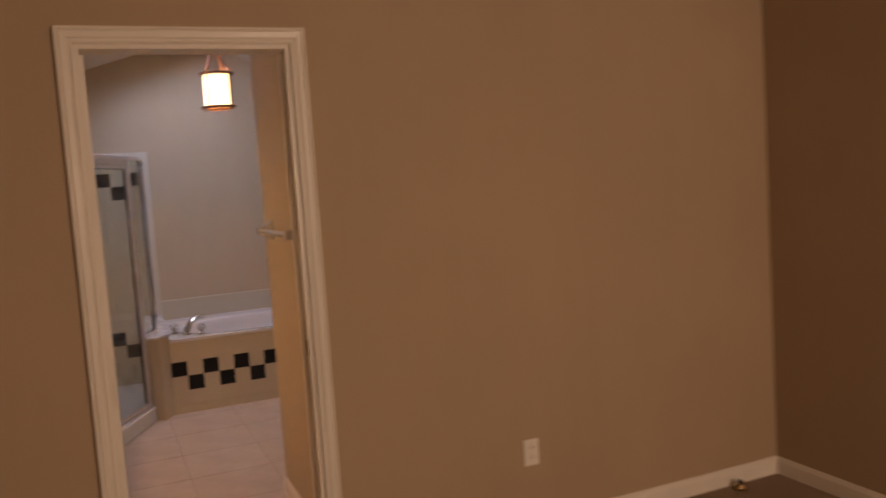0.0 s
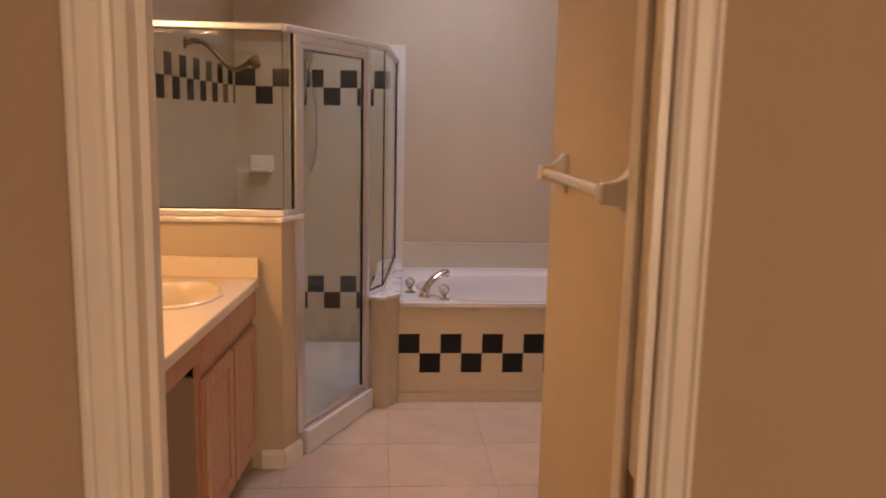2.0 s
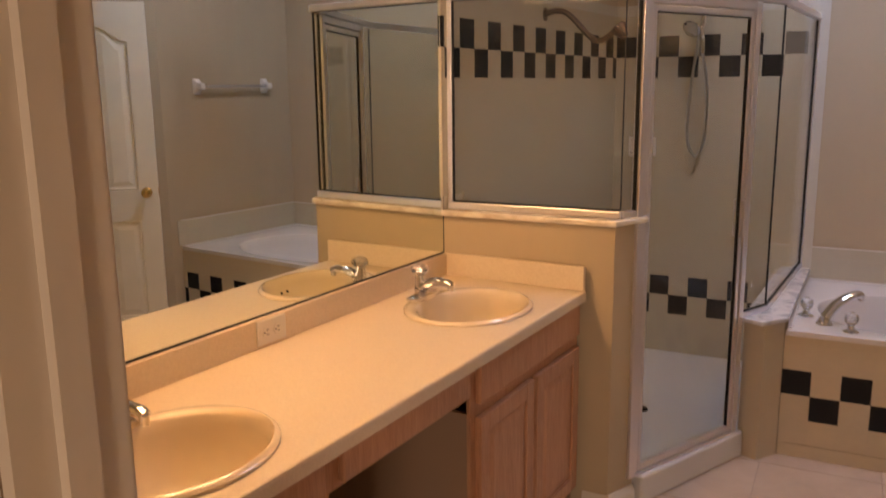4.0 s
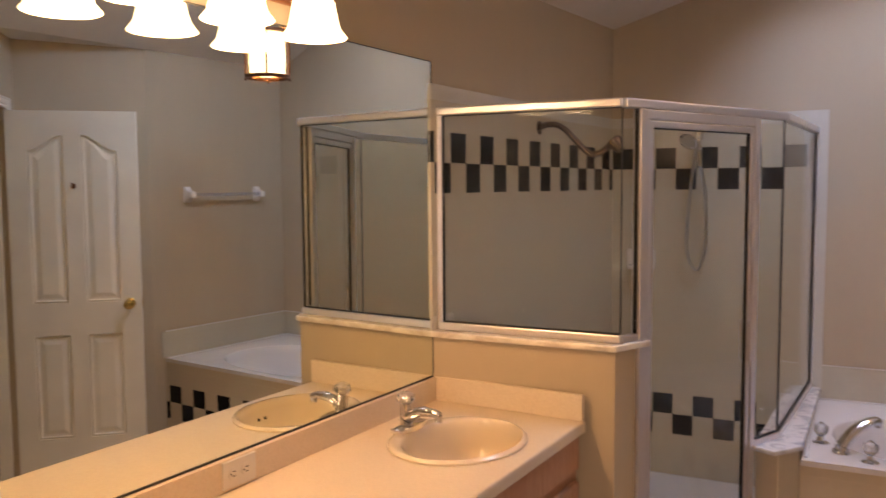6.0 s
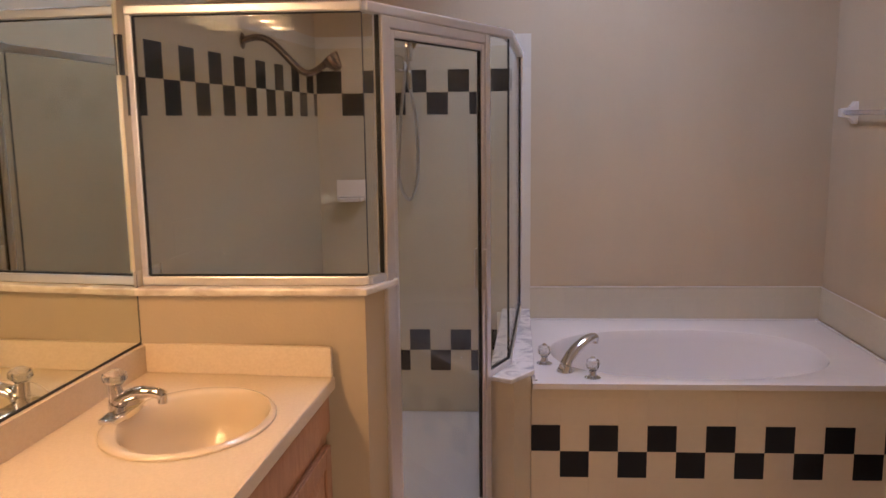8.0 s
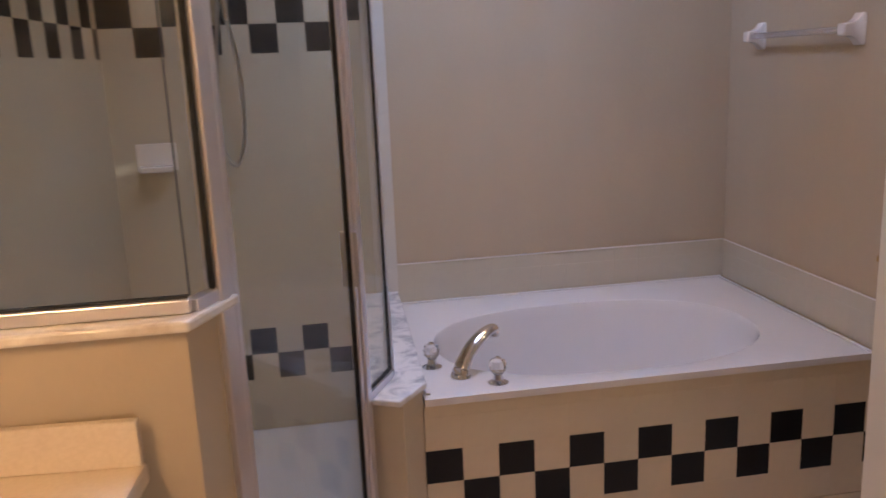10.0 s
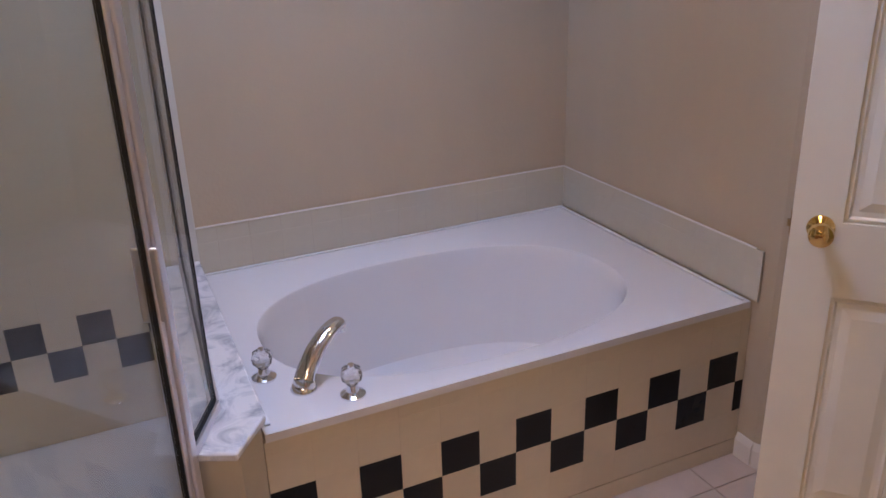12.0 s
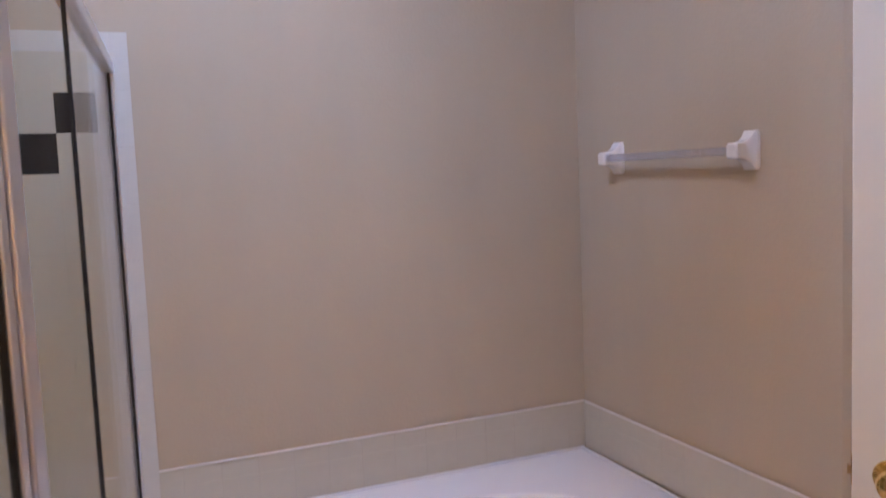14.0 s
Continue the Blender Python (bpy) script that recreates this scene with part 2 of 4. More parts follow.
def lathe(profile, steps=24, bm=None, m=None, close=False):
    """(radius, height) turned about z."""
    bm = bm or bmesh.new()
    m = m or Matrix.Identity(4)
    rings = []
    for r, z in profile:
        if r < 1e-5:
            rings.append([bm.verts.new(m @ Vector((0, 0, z)))])
        else:
            rings.append([bm.verts.new(m @ Vector((r * math.cos(2 * math.pi * i / steps), r * math.sin(2 * math.pi * i / steps), z))) for i in range(steps)])
    for p, q in zip(rings, rings[1:]):
        for i in range(steps):
            j = (i + 1) % steps
            loop = [p[i % len(p)], p[j % len(p)], q[j % len(q)], q[i % len(q)]]
            seen = []
            for v in loop:
                if v not in seen:
                    seen.append(v)
            if len(seen) > 2:
                bm.faces.new(seen)
    return bm


def tube(points, radii, steps=10, bm=None, flat=1.0):
    """A round bar through points; radii one for all or one a point; flat squeezes it upwards."""
    bm = bm or bmesh.new()
    pts = [Vector(p) for p in points]
    if isinstance(radii, (int, float)):
        radii = [radii] * len(pts)
    rings = []
    for i, p in enumerate(pts):
        d = (pts[min(i + 1, len(pts) - 1)] - pts[max(i - 1, 0)]).normalized()
        up = Vector((0, 0, 1)) if abs(d.z) < 0.9 else Vector((1, 0, 0))
        s = d.cross(up).normalized()
        u = s.cross(d).normalized()
        rings.append([bm.verts.new(p + radii[i] * (math.cos(a) * s + flat * math.sin(a) * u)) for a in (2 * math.pi * k / steps for k in range(steps))])
    for p, q in zip(rings, rings[1:]):
        for i in range(steps):
            j = (i + 1) % steps
            bm.faces.new((p[i], p[j], q[j], q[i]))
    bm.faces.new(rings[0][::-1])
    bm.faces.new(rings[-1])
    return bm


def curve_points(ctrl, n=16):
    """A smooth line through control points."""
    c = [Vector(p) for p in ctrl]
    c = [c[0] * 2 - c[1]] + c + [c[-1] * 2 - c[-2]]
    out = []
    for i in range(1, len(c) - 2):
        for k in range(n):
            t = k / n
            a, b, d, e = c[i - 1], c[i], c[i + 1], c[i + 2]
            out.append(0.5 * ((2 * b) + (d - a) * t + (2 * a - 5 * b + 4 * d - e) * t * t + (3 * b - a - 3 * d + e) * t ** 3))
    out.append(c[-2])
    return out


def wall_along(name, p, q, thick, z0, z1, mat, side=1, label="painted wall", holes=()):
    """A wall from p to q in plan; its visible face on the line, its body on the side given (1: to the left). holes: (from, to, top) openings down to the floor."""
    p, q = Vector((*p, 0)), Vector((*q, 0))
    d = (q - p).normalized()
    n = Vector((-d.y, d.x, 0)) * side * thick
    length = (q - p).length
    bm = bmesh.new()
    cuts = [0] + [v for h in holes for v in h[:2]] + [length]
    for i in range(0, len(cuts), 2):
        a, b = p + d * cuts[i], p + d * cuts[i + 1]
        prism([(v.x, v.y) for v in (a, b, b + n, a + n)], z0, z1, bm)
    for u, v, top in holes:
        a, b = p + d * u, p + d * v
        prism([(w.x, w.y) for w in (a, b, b + n, a + n)], top, z1, bm)
    return structure(part(name, bm, mat), label)


# ---- walls ----
wall_along("wall_left", (XL, YS0), (XLB + 0.014, YB + 0.12), 0.12, 0, 2.9, M_WALL, 1, "beige painted wall beside the shower")
# the vanity wall runs a little out of square
OUT = 4.1
VANITY = pose(XL, YS0 + 0.018, 0, 0, 0, -OUT) @ pose(-XL, -YS0, 0)
wall_along("wall_vanity", (XL - 2.3 * math.tan(radians(OUT)), YS0 - 2.3), (XL, YS0), 0.12, 0, 2.9, M_WALL, 1, "beige painted bathroom wall behind the mirror")
wall_along("wall_back", (XLB - 0.1, YB), (XR, YB), 0.12, 0, 3.4, M_WALL, 1, "beige painted wall behind the bathtub")
wall_along("wall_right", (XR, YB), (XR, BC[1]), 0.12, 0, 3.4, M_WALL, 1, "beige painted wall at the foot of the bathtub")
wall_along("wall_niche", BC, PAB, 0.10, 0, 3.4, M_WALL, 1, "beige painted angled wall behind the open door")
dl = math.hypot(PAB[0] - XW, PAB[1] - YW)
DOOR_W = 0.69
wall_along("wall_closet", PAB, (XW, YW), 0.10, 0, 3.4, M_WALL, 1, "beige painted angled wall with a doorway", holes=[(0.19, 0.19 + DOOR_W, 2.04)])
wall_along("wall_towel", (XW, YW), (XW, YI), 0.10, 0, 3.4, M_WALL, 1, "beige painted short wall beside the doorway")
bm = box(-3.0, XO0, YD, YI, 0, 2.75)
box(XO1, XBR, YD, YI, 0, 2.75, bm)
box(XO0, XO1, YD, YI, ZO, 2.75, bm)
structure(part("wall_bedroom", bm, M_BED), "tan painted bedroom wall with a doorway")
bm = box(XL - 0.35, XO0 - 0.02, YI, YI + 0.006, 0, 2.9)
box(XO1 + 0.02, XW + 0.1, YI, YI + 0.006, 0, 2.9, bm)
box(XL - 0.2, XW + 0.1, YI, YI + 0.006, ZO + 0.02, 3.4, bm)
structure(part("wall_entry_inside", bm, M_WALL), "beige painted inside face of the entry wall")
structure(part("wall_bedroom_right", box(XBR, XBR + 0.12, -8.5, YI, 0, 2.75), M_BED), "tan painted bedroom side wall")
structure(part("wall_bedroom_left", box(-3.12, -3.0, -8.5, YI, 0, 2.75), M_BED), "tan painted bedroom side wall")
structure(part("wall_bedroom_rear", box(-3.0, XBR, -8.62, -8.5, 0, 2.75), M_BED), "tan painted bedroom rear wall")
structure(part("bedroom_ceiling", box(-3.0, XBR, -8.5, YD, 2.7, 2.8), M_CEIL), "white bedroom ceiling")
structure(part("bedroom_floor", box(-3.0, XBR, -8.5, YD + 0.06, -0.1, 0.0), M_CARPET), "speckled brown carpet")
# the closet behind the angled doorway
structure(part("wall_closet_rear", box(0.57, 3.5, YI + 0.001, YI + 0.04, 0, 2.43), M_YELLOW), "pale yellow closet wall")
structure(part("wall_closet_side", box(3.2, 3.3, YI + 0.05, 0.3, 0, 2.43), M_YELLOW), "pale yellow closet wall")

# ceiling: two slopes and a flat part over the angled corner
zr = ZC + SLOPE * (RIDGE - XL)
bm = bmesh.new()
x0, x1, y0, y1 = SKYL


def slope_z(x):
    return ZC + SLOPE * (x - XL)


def slab(xa, xb, ya, yb, bm):
    v = []
    for dz in (0, 0.12):
        for x, y in ((xa, ya), (xb, ya), (xb, yb), (xa, yb)):
            v.append(bm.verts.new((x, y, slope_z(x) + dz)))
    for f in ((0, 3, 2, 1), (4, 5, 6, 7), (0, 1, 5, 4), (1, 2, 6, 5), (2, 3, 7, 6), (3, 0, 4, 7)):
        bm.faces.new([v[i] for i in f])


slab(XL - 0.45, x0, YI, YB + 0.1, bm)
slab(x1, RIDGE, YI, YB + 0.1, bm)
slab(x0, x1, YI, y0, bm)
slab(x0, x1, y1, YB + 0.1, bm)
down = (zr - ZFLAT) / (XR - RIDGE)
v = []
for dz in (0, 0.12):
    for x, y, z in ((RIDGE, YI, zr), (XR, YI, ZFLAT), (XR, YB + 0.1, ZFLAT), (RIDGE, YB + 0.1, zr)):
        v.append(bm.verts.new((x, y, z + dz)))
for f in ((0, 3, 2, 1), (4, 5, 6, 7), (0, 1, 5, 4), (1, 2, 6, 5), (2, 3, 7, 6), (3, 0, 4, 7)):
    bm.faces.new([v[i] for i in f])
box(XR, 3.6, YI, YB + 0.1, ZFLAT, ZFLAT + 0.12, bm)
structure(part("ceiling", bm, M_CEIL), "off-white sloping textured ceiling")
bm = bmesh.new()
for xa, xb, ya, yb in ((x0 - 0.02, x0, y0, y1), (x1, x1 + 0.02, y0, y1), (x0, x1, y0 - 0.02, y0), (x0, x1, y1, y1 + 0.02)):
    box(xa, xb, ya, yb, slope_z(x0) + 0.19, 3.18, bm)
sk = thing("skylight", "white skylight shaft with a bright frosted pane", "skylight")
sk["kind"] = "structure"
part("shaft", bm, M_CEIL, sk)
part("pane", box(x0, x1, y0, y1, 3.16, 3.18), M_SKYPANE, sk)

# floor of the bathroom
structure(part("floor", box(XL - 0.4, 3.3, YD + 0.06, YB, -0.1, -0.004), M_FGROUT), "beige floor grout bed")
floor = bpy.data.objects["floor"]


# ---- trim ----
PROFILE = [(0, 0), (0.0, 0.010), (0.008, 0.014), (0.016, 0.012), (0.022, 0.017), (0.040, 0.019), (0.046, 0.015), (0.050, 0.020), (0.057, 0.019), (0.059, 0.0)]


def casing(name, width, height, m, label):
    """Moulding round an opening that is width wide from x = 0, standing on the plane y = 0 towards -y."""
    root = thing(name, label, "door trim")
    root["kind"] = "structure"
    root.matrix_world = m
    left = [(-x, -d) for x, d in PROFILE]
    right = [(width + x, -d) for x, d in PROFILE]
    part("side_casing", prism(left, 0, height), M_TRIM, root)
    part("side_casing", prism(right, 0, height), M_TRIM, root)
    bm = bmesh.new()
    rows = [[bm.verts.new((x, -d, height + h)) for x in ((-h, width + h))] for h, d in PROFILE]
    for p, q in zip(rows, rows[1:] + rows[:1]):
        bm.faces.new((p[0], p[1], q[1], q[0]))
    bm.faces.new([r[0] for r in rows])
    bm.faces.new([r[1] for r in rows][::-1])
    # sides up to the mitre
    for s in (-1, 1):
        base = 0 if s < 0 else width
        lo = [bm.verts.new((base + s * h, -d, height)) for h, d in PROFILE]
        hi = [bm.verts.new((base + s * h, -d, height + h)) for h, d in PROFILE]
        for i in range(len(PROFILE)):
            j = (i + 1) % len(PROFILE)
            f = [lo[i], lo[j], hi[j], hi[i]]
            bm.faces.new(f)
    part("head_casing", bm, M_TRIM, root)
    return root


casing("door_trim", XO1 - XO0, ZO, pose(XO0, YD - 0.001, 0), "white moulded door casing on the bedroom side")
casing("door_trim", XO1 - XO0 - 0.01, ZO, pose(XO1 - 0.005, YI + 0.007, 0, 0, 0, 180), "white moulded door casing on the bathroom side")
jamb = thing("door_jamb", "white painted door jamb with a stop", "door frame")
jamb["kind"] = "structure"
for xa, xb, xc in ((XO0, XO0 + 0.016, XO0 + 0.028), (XO1 - 0.016, XO1, XO1 - 0.028)):
    part("jamb_side", box(xa, xb, YD + 0.001, YI + 0.005, 0, ZO - 0.016), M_TRIM, jamb)
    lo, hi = sorted((xc, xb if xc > xa and xc > xb else xa))
    part("door_stop", box(min(xc, xa if xc < xa else xb), max(xc, xa if xc < xa else xb), YD + 0.045, YD + 0.08, 0, ZO - 0.03), M_TRIM, jamb)
part("jamb_head", box(XO0, XO1, YD + 0.001, YI + 0.005, ZO - 0.016, ZO), M_TRIM, jamb)
part("strike_plate", box(XO1 - 0.0175, XO1 - 0.0162, YD + 0.012, YD + 0.042, 0.94, 1.0), M_DULLBRASS, jamb, "dull brass strike plate")
bm = box(XO0 + 0.0162, XO0 + 0.0175, YD + 0.003, YD + 0.035, 0.86, 0.95)
part("hinge_leaf", bm, M_DULLBRASS, jamb, "dull brass hinge leaf on the jamb")


def baseboard(name, p, q, side, mat=M_TRIM, h=0.085, t=0.013):
    p, q = Vector((*p, 0)), Vector((*q, 0))
    d = (q - p).normalized()
    n = Vector((-d.y, d.x, 0)) * side
    prof = [(0, 0), (t, 0), (t, h * 0.75), (t * 0.6, h * 0.9), (t * 0.3, h), (0, h)]
    bm = bmesh.new()
    a = [bm.verts.new(p + n * (u + 0.0005) + Vector((0, 0, z))) for u, z in prof]
    b = [bm.verts.new(q + n * (u + 0.0005) + Vector((0, 0, z))) for u, z in prof]
    bm.faces.new(a)
    bm.faces.new(b[::-1])
    for i in range(len(prof)):
        j = (i + 1) % len(prof)
        bm.faces.new((a[i], b[i], b[j], a[j]))
    return structure(part(name, bm, mat), "white painted baseboard")


baseboard("baseboard", (XO1 + 0.069, YD), (XBR, YD), -1)
baseboard("baseboard", (XBR, YD - 0.014), (XBR, -8.5), -1)
baseboard("baseboard", (-3.0, YD), (XO0 - 0.069, YD), -1)
baseboard("baseboard", (XW, YW), (XW, YI + 0.03), -1)
baseboard("baseboard", (XR, -0.012), BC, -1)
baseboard("baseboard", BC, PAB, -1)


# ---- wall tiles ----
def tile_mesh(w, h, mat, name="tile", depth=0.006):
    bm = bmesh.new()
    g, b = 0.00008, 0.0006
    ring0 = [bm.verts.new(v) for v in ((g, 0, g), (w - g, 0, g), (w - g, 0, h - g), (g, 0, h - g))]
    ring1 = [bm.verts.new(v) for v in ((g, -depth + b * 0.5, g), (w - g, -depth + b * 0.5, g), (w - g, -depth + b * 0.5, h - g), (g, -depth + b * 0.5, h - g))]
    ring2 = [bm.verts.new(v) for v in ((g + b, -depth, g + b), (w - g - b, -depth, g + b), (w - g - b, -depth, h - g - b), (g + b, -depth, h - g - b))]
    for p, q in ((ring0, ring1), (ring1, ring2)):
        for i in range(4):
            j = (i + 1) % 4
            bm.faces.new((p[i], p[j], q[j], q[i]))
    bm.faces.new(ring2)
    me = bpy.data.meshes.new(name)
    bm.to_mesh(me)
    bm.free()
    me.materials.append(mat)
    return me


TILE_CACHE = {}


def lay_tiles(parent, m, xs, zs, pick, plain):
    """Tiles between the grid lines xs and zs on the plane that m gives, facing its -y."""
    for i in range(len(xs) - 1):
        for k in range(len(zs) - 1):
            w, h = round(xs[i + 1] - xs[i], 4), round(zs[k + 1] - zs[k], 4)
            if w < 0.004 or h < 0.004:
                continue
            mat = M_BLACK if pick(i, k) else plain
            key = (w, h, mat.name)
            if key not in TILE_CACHE:
                TILE_CACHE[key] = tile_mesh(w, h, mat)
            ob = new("tile", TILE_CACHE[key])
            ob.parent = parent
            ob.matrix_parent_inverse = parent.matrix_world.inverted()
            ob.matrix_world = m @ pose(xs[i], 0, zs[k])


def grid(a, b, start, step=PITCH):
    """Grid lines from a to b with one line on start."""
    k = math.ceil((a - start) / step - 1e-6)
    out = [a]
    while start + k * step < b - 1e-6:
        if start + k * step > a + 1e-6:
            out.append(start + k * step)
        k += 1
    return out + [b]

# ---- bathtub with its tiled surround ----
TX1 = XR - 0.012


def rect_hole(rect, centre, rx, ry, power, steps, z, bm):
    """A flat sheet with a rounded hole; returns the hole's ring."""
    x0, x1, y0, y1 = rect
    cx, cy = centre
    angles = sorted([2 * math.pi * i / steps for i in range(steps)] + [math.atan2(y - cy, x - cx) % (2 * math.pi) for x in (x0, x1) for y in (y0, y1)])
    ring, outer = [], []
    for a in angles:
        c, s = math.cos(a), math.sin(a)
        k = (abs(c / rx) ** power + abs(s / ry) ** power) ** (-1 / power)
        ring.append((cx + k * c, cy + k * s))
        u = min([(x1 - cx) / c if c > 1e-9 else 1e9, (x0 - cx) / c if c < -1e-9 else 1e9, (y1 - cy) / s if s > 1e-9 else 1e9, (y0 - cy) / s if s < -1e-9 else 1e9])
        outer.append(bm.verts.new((cx + u * c, cy + u * s, z)))
    inner = [bm.verts.new((x, y, z)) for x, y in ring]
    n = len(angles)
    for i in range(n):
        j = (i + 1) % n
        bm.faces.new((outer[i], outer[j], inner[j], inner[i]))
    return ring, inner, outer


def basin(bm, inner, ring, centre, levels):
    """Rings that shrink and sink from the hole's edge: (scale x, scale y, z, shift x)."""
    prev = inner
    n = len(ring)
    cx, cy = centre
    for sx, sy, z, dx in levels:
        cur = [bm.verts.new((cx + dx + (x - cx) * sx, cy + (y - cy) * sy, z)) for x, y in ring]
        for i in range(n):
            j = (i + 1) % n
            bm.faces.new((prev[i], prev[j], cur[j], cur[i]))
        prev = cur
    bm.faces.new(prev)


tub = thing("bathtub", "white acrylic oval bathtub behind a tiled apron with checker band", "bathtub", at=(0.7, 0.4, 0))
TUBC = (0.685, 0.435)
bm = bmesh.new()
ring, inner, outer = rect_hole((0.004, TX1 - 0.003, -0.012, YB - 0.014), TUBC, 0.588, 0.382, 2.35, 72, DECK, bm)
basin(bm, inner, ring, TUBC, [(0.990, 0.985, DECK - 0.002, 0), (0.980, 0.972, DECK - 0.012, 0), (0.972, 0.960, DECK - 0.05, 0), (0.945, 0.92, DECK - 0.26, 0.0), (0.88, 0.84, DECK - 0.36, 0.0), (0.78, 0.70, DECK - 0.395, 0.0), (0.5, 0.45, DECK - 0.405, 0.0)])
low = [bm.verts.new((v.co.x, v.co.y, DECK - 0.022)) for v in outer]
for i in range(len(outer)):
    j = (i + 1) % len(outer)
    bm.faces.new((outer[i], low[i], low[j], outer[j]))
shell = part("shell", bm, M_TUB, tub, smooth=True)
bm = bmesh.new()
for k in range(1):
    box(0.012, TX1 - 0.01, YB - 0.028, YB - 0.016, DECK + 0.0005, DECK + 0.007, bm)
    box(0.012, 0.026, 0.02, YB - 0.03, DECK + 0.0005, DECK + 0.007, bm)
    box(TX1 - 0.026, TX1 - 0.014, 0.0, YB - 0.03, DECK + 0.0005, DECK + 0.007, bm)
part("tile_flange", bm, M_TUB, tub, bevel=0.002)
part("drain", lathe([(0.0, 0.0), (0.032, 0.0), (0.034, 0.003), (0.028, 0.005), (0, 0.006)], 24, m=pose(0.35, 0.425, DECK - 0.4045)), M_CHROME, tub, "chrome drain", smooth=True)
for ob in tub.children:
    ob.matrix_parent_inverse = tub.matrix_world.inverted()

# tub filler
fau = thing("tub_filler", "chrome arched tub spout standing on the deck of the bathtub", "faucet", at=(0.140, 0.138, DECK), turn=30)
part("base_flange", lathe([(0, 0), (0.034, 0), (0.034, 0.006), (0.028, 0.016), (0, 0.018)], 28, m=pose(0, 0, 0.001)), M_CHROME, fau, smooth=True)
pts = curve_points([(0, 0, 0.008), (0.008, 0, 0.035), (0.046, 0, 0.082), (0.095, 0, 0.115), (0.138, 0, 0.127), (0.150, 0, 0.116)], 8)
n = len(pts)
part("spout", tube(pts, [0.032 - 0.013 * i / n for i in range(n)], 16, flat=0.75), M_CHROME, fau, smooth=True)
part("tip", lathe([(0, 0), (0.013, 0), (0.013, 0.012), (0, 0.012)], 16, m=pose(0.149, 0, 0.100)), M_CHROME, fau, smooth=True)


def crystal_handle(at):
    h = thing("tub_tap", "clear faceted crystal tap on a chrome flange on bathtub deck", "faucet", "tub taps", at=at)
    part("flange", lathe([(0, 0), (0.032, 0), (0.032, 0.005), (0.016, 0.014), (0.013, 0.034), (0, 0.034)], 24, m=pose(0, 0, 0.001)), M_CHROME, h, "chrome flange", smooth=True)
    part("knob", lathe([(0, 0.030), (0.013, 0.031), (0.025, 0.046), (0.028, 0.062), (0.024, 0.076), (0.012, 0.083), (0, 0.083)], 10), M_CRYSTAL, h, "faceted clear crystal knob")
    part("cap", lathe([(0, 0.083), (0.009, 0.0835), (0.008, 0.088), (0, 0.089)], 12), M_CHROME, h, smooth=True)
    return h


crystal_handle((0.065, 0.241, DECK))
crystal_handle((0.241, 0.055, DECK))

# front of the tub: backing, tiles
apron = structure(part("tub_apron", box(0.0, XR, 0.0, 0.05, 0, DECK - 0.023), M_AGROUT), "cream tiled bathtub front with a black checker band")
CHK = 0.1687
xs = grid(0.0, XR - 0.002, 0.0, APX)
zs = [0.002] + grid(0.058, DECK - 0.024, CHK, APZ)


def apron_pick(i, k):
    z = zs[k] + 0.001
    row = 1 if CHK + APZ <= z < CHK + 2 * APZ else 0 if CHK <= z < CHK + APZ else None
    return row is not None and (i + row) % 2 == 1


# ---- low wall between tub and shower, with its marble cap ----
structure(part("knee_wall", prism([(-0.002, -0.008), (-0.070, -0.108), (-0.153, -0.072), (-0.130, 0.03), (-0.125, YB), (-0.002, YB)], 0, KNEE - 0.02), M_APRON), "cream tiled low wall between bathtub and shower")
part("cap_stone", prism([(-0.165, -0.095), (-0.080, -0.138), (0.010, -0.018), (0.040, YB - 0.018), (-0.10, YB - 0.018)], KNEE - 0.02, KNEE), M_MARBLE, None, bevel=0.005)
cap = bpy.data.objects["cap_stone"]
cap.name = "marble_cap"
tagged(cap, "grey-veined white marble cap on the low wall beside the bathtub", "stone cap")

# ---- half wall between vanity and shower ----
SX0, SX1 = -0.508, -0.451
structure(part("half_wall", prism([(XL, YS0), (SX0, YS0), (SX1, YS0 + 0.13), (SX1 - 0.03, YS1 + 0.02), (XL, YS1 + 0.02)], 0, CAP - 0.022), M_WALL), "beige painted half wall between vanity and shower")
o = part("stone_cap", prism([(XL + 0.001, YS0 - 0.02), (SX0 + 0.008, YS0 - 0.02), (SX1 + 0.024, YS0 + 0.142), (SX1 - 0.01, YS1 + 0.04), (XL + 0.001, YS1 + 0.04)], CAP - 0.022, CAP), M_CREAM, bevel=0.006)
tagged(o, "cream marble cap on the half wall under the shower glass", "stone cap")
baseboard("baseboard", (-0.60, YS0), (SX0, YS0), -1)
baseboard("baseboard", (SX0, YS0), (SX1, YS0 + 0.13), -1)

# ---- shower pan ----
A1 = (SX1 + 0.01, YS0 + 0.15)
A2 = (-0.155, -0.07)
pan = [(XL + 0.02, YS1), (SX1 - 0.03, YS1), A1, A2, (-0.135, 0.02), (-0.13, YB), (XLB, YB)]
panroot = thing("shower_pan", "white shower pan with a raised curb behind the glass door", "shower tray")
bm = prism(pan, 0.0, 0.055)
part("tray", bm, M_PAN, panroot, bevel=0.004)
d = (Vector((*A2, 0)) - Vector((*A1, 0))).normalized()
nn = Vector((-d.y, d.x, 0))
q = [Vector((*A1, 0)) - nn * 0.03, Vector((*A2, 0)) - nn * 0.03, Vector((*A2, 0)) + nn * 0.05, Vector((*A1, 0)) + nn * 0.05]
part("curb", prism([(v.x, v.y) for v in q], 0.0, 0.115), M_PAN, panroot, bevel=0.012, seg=3)
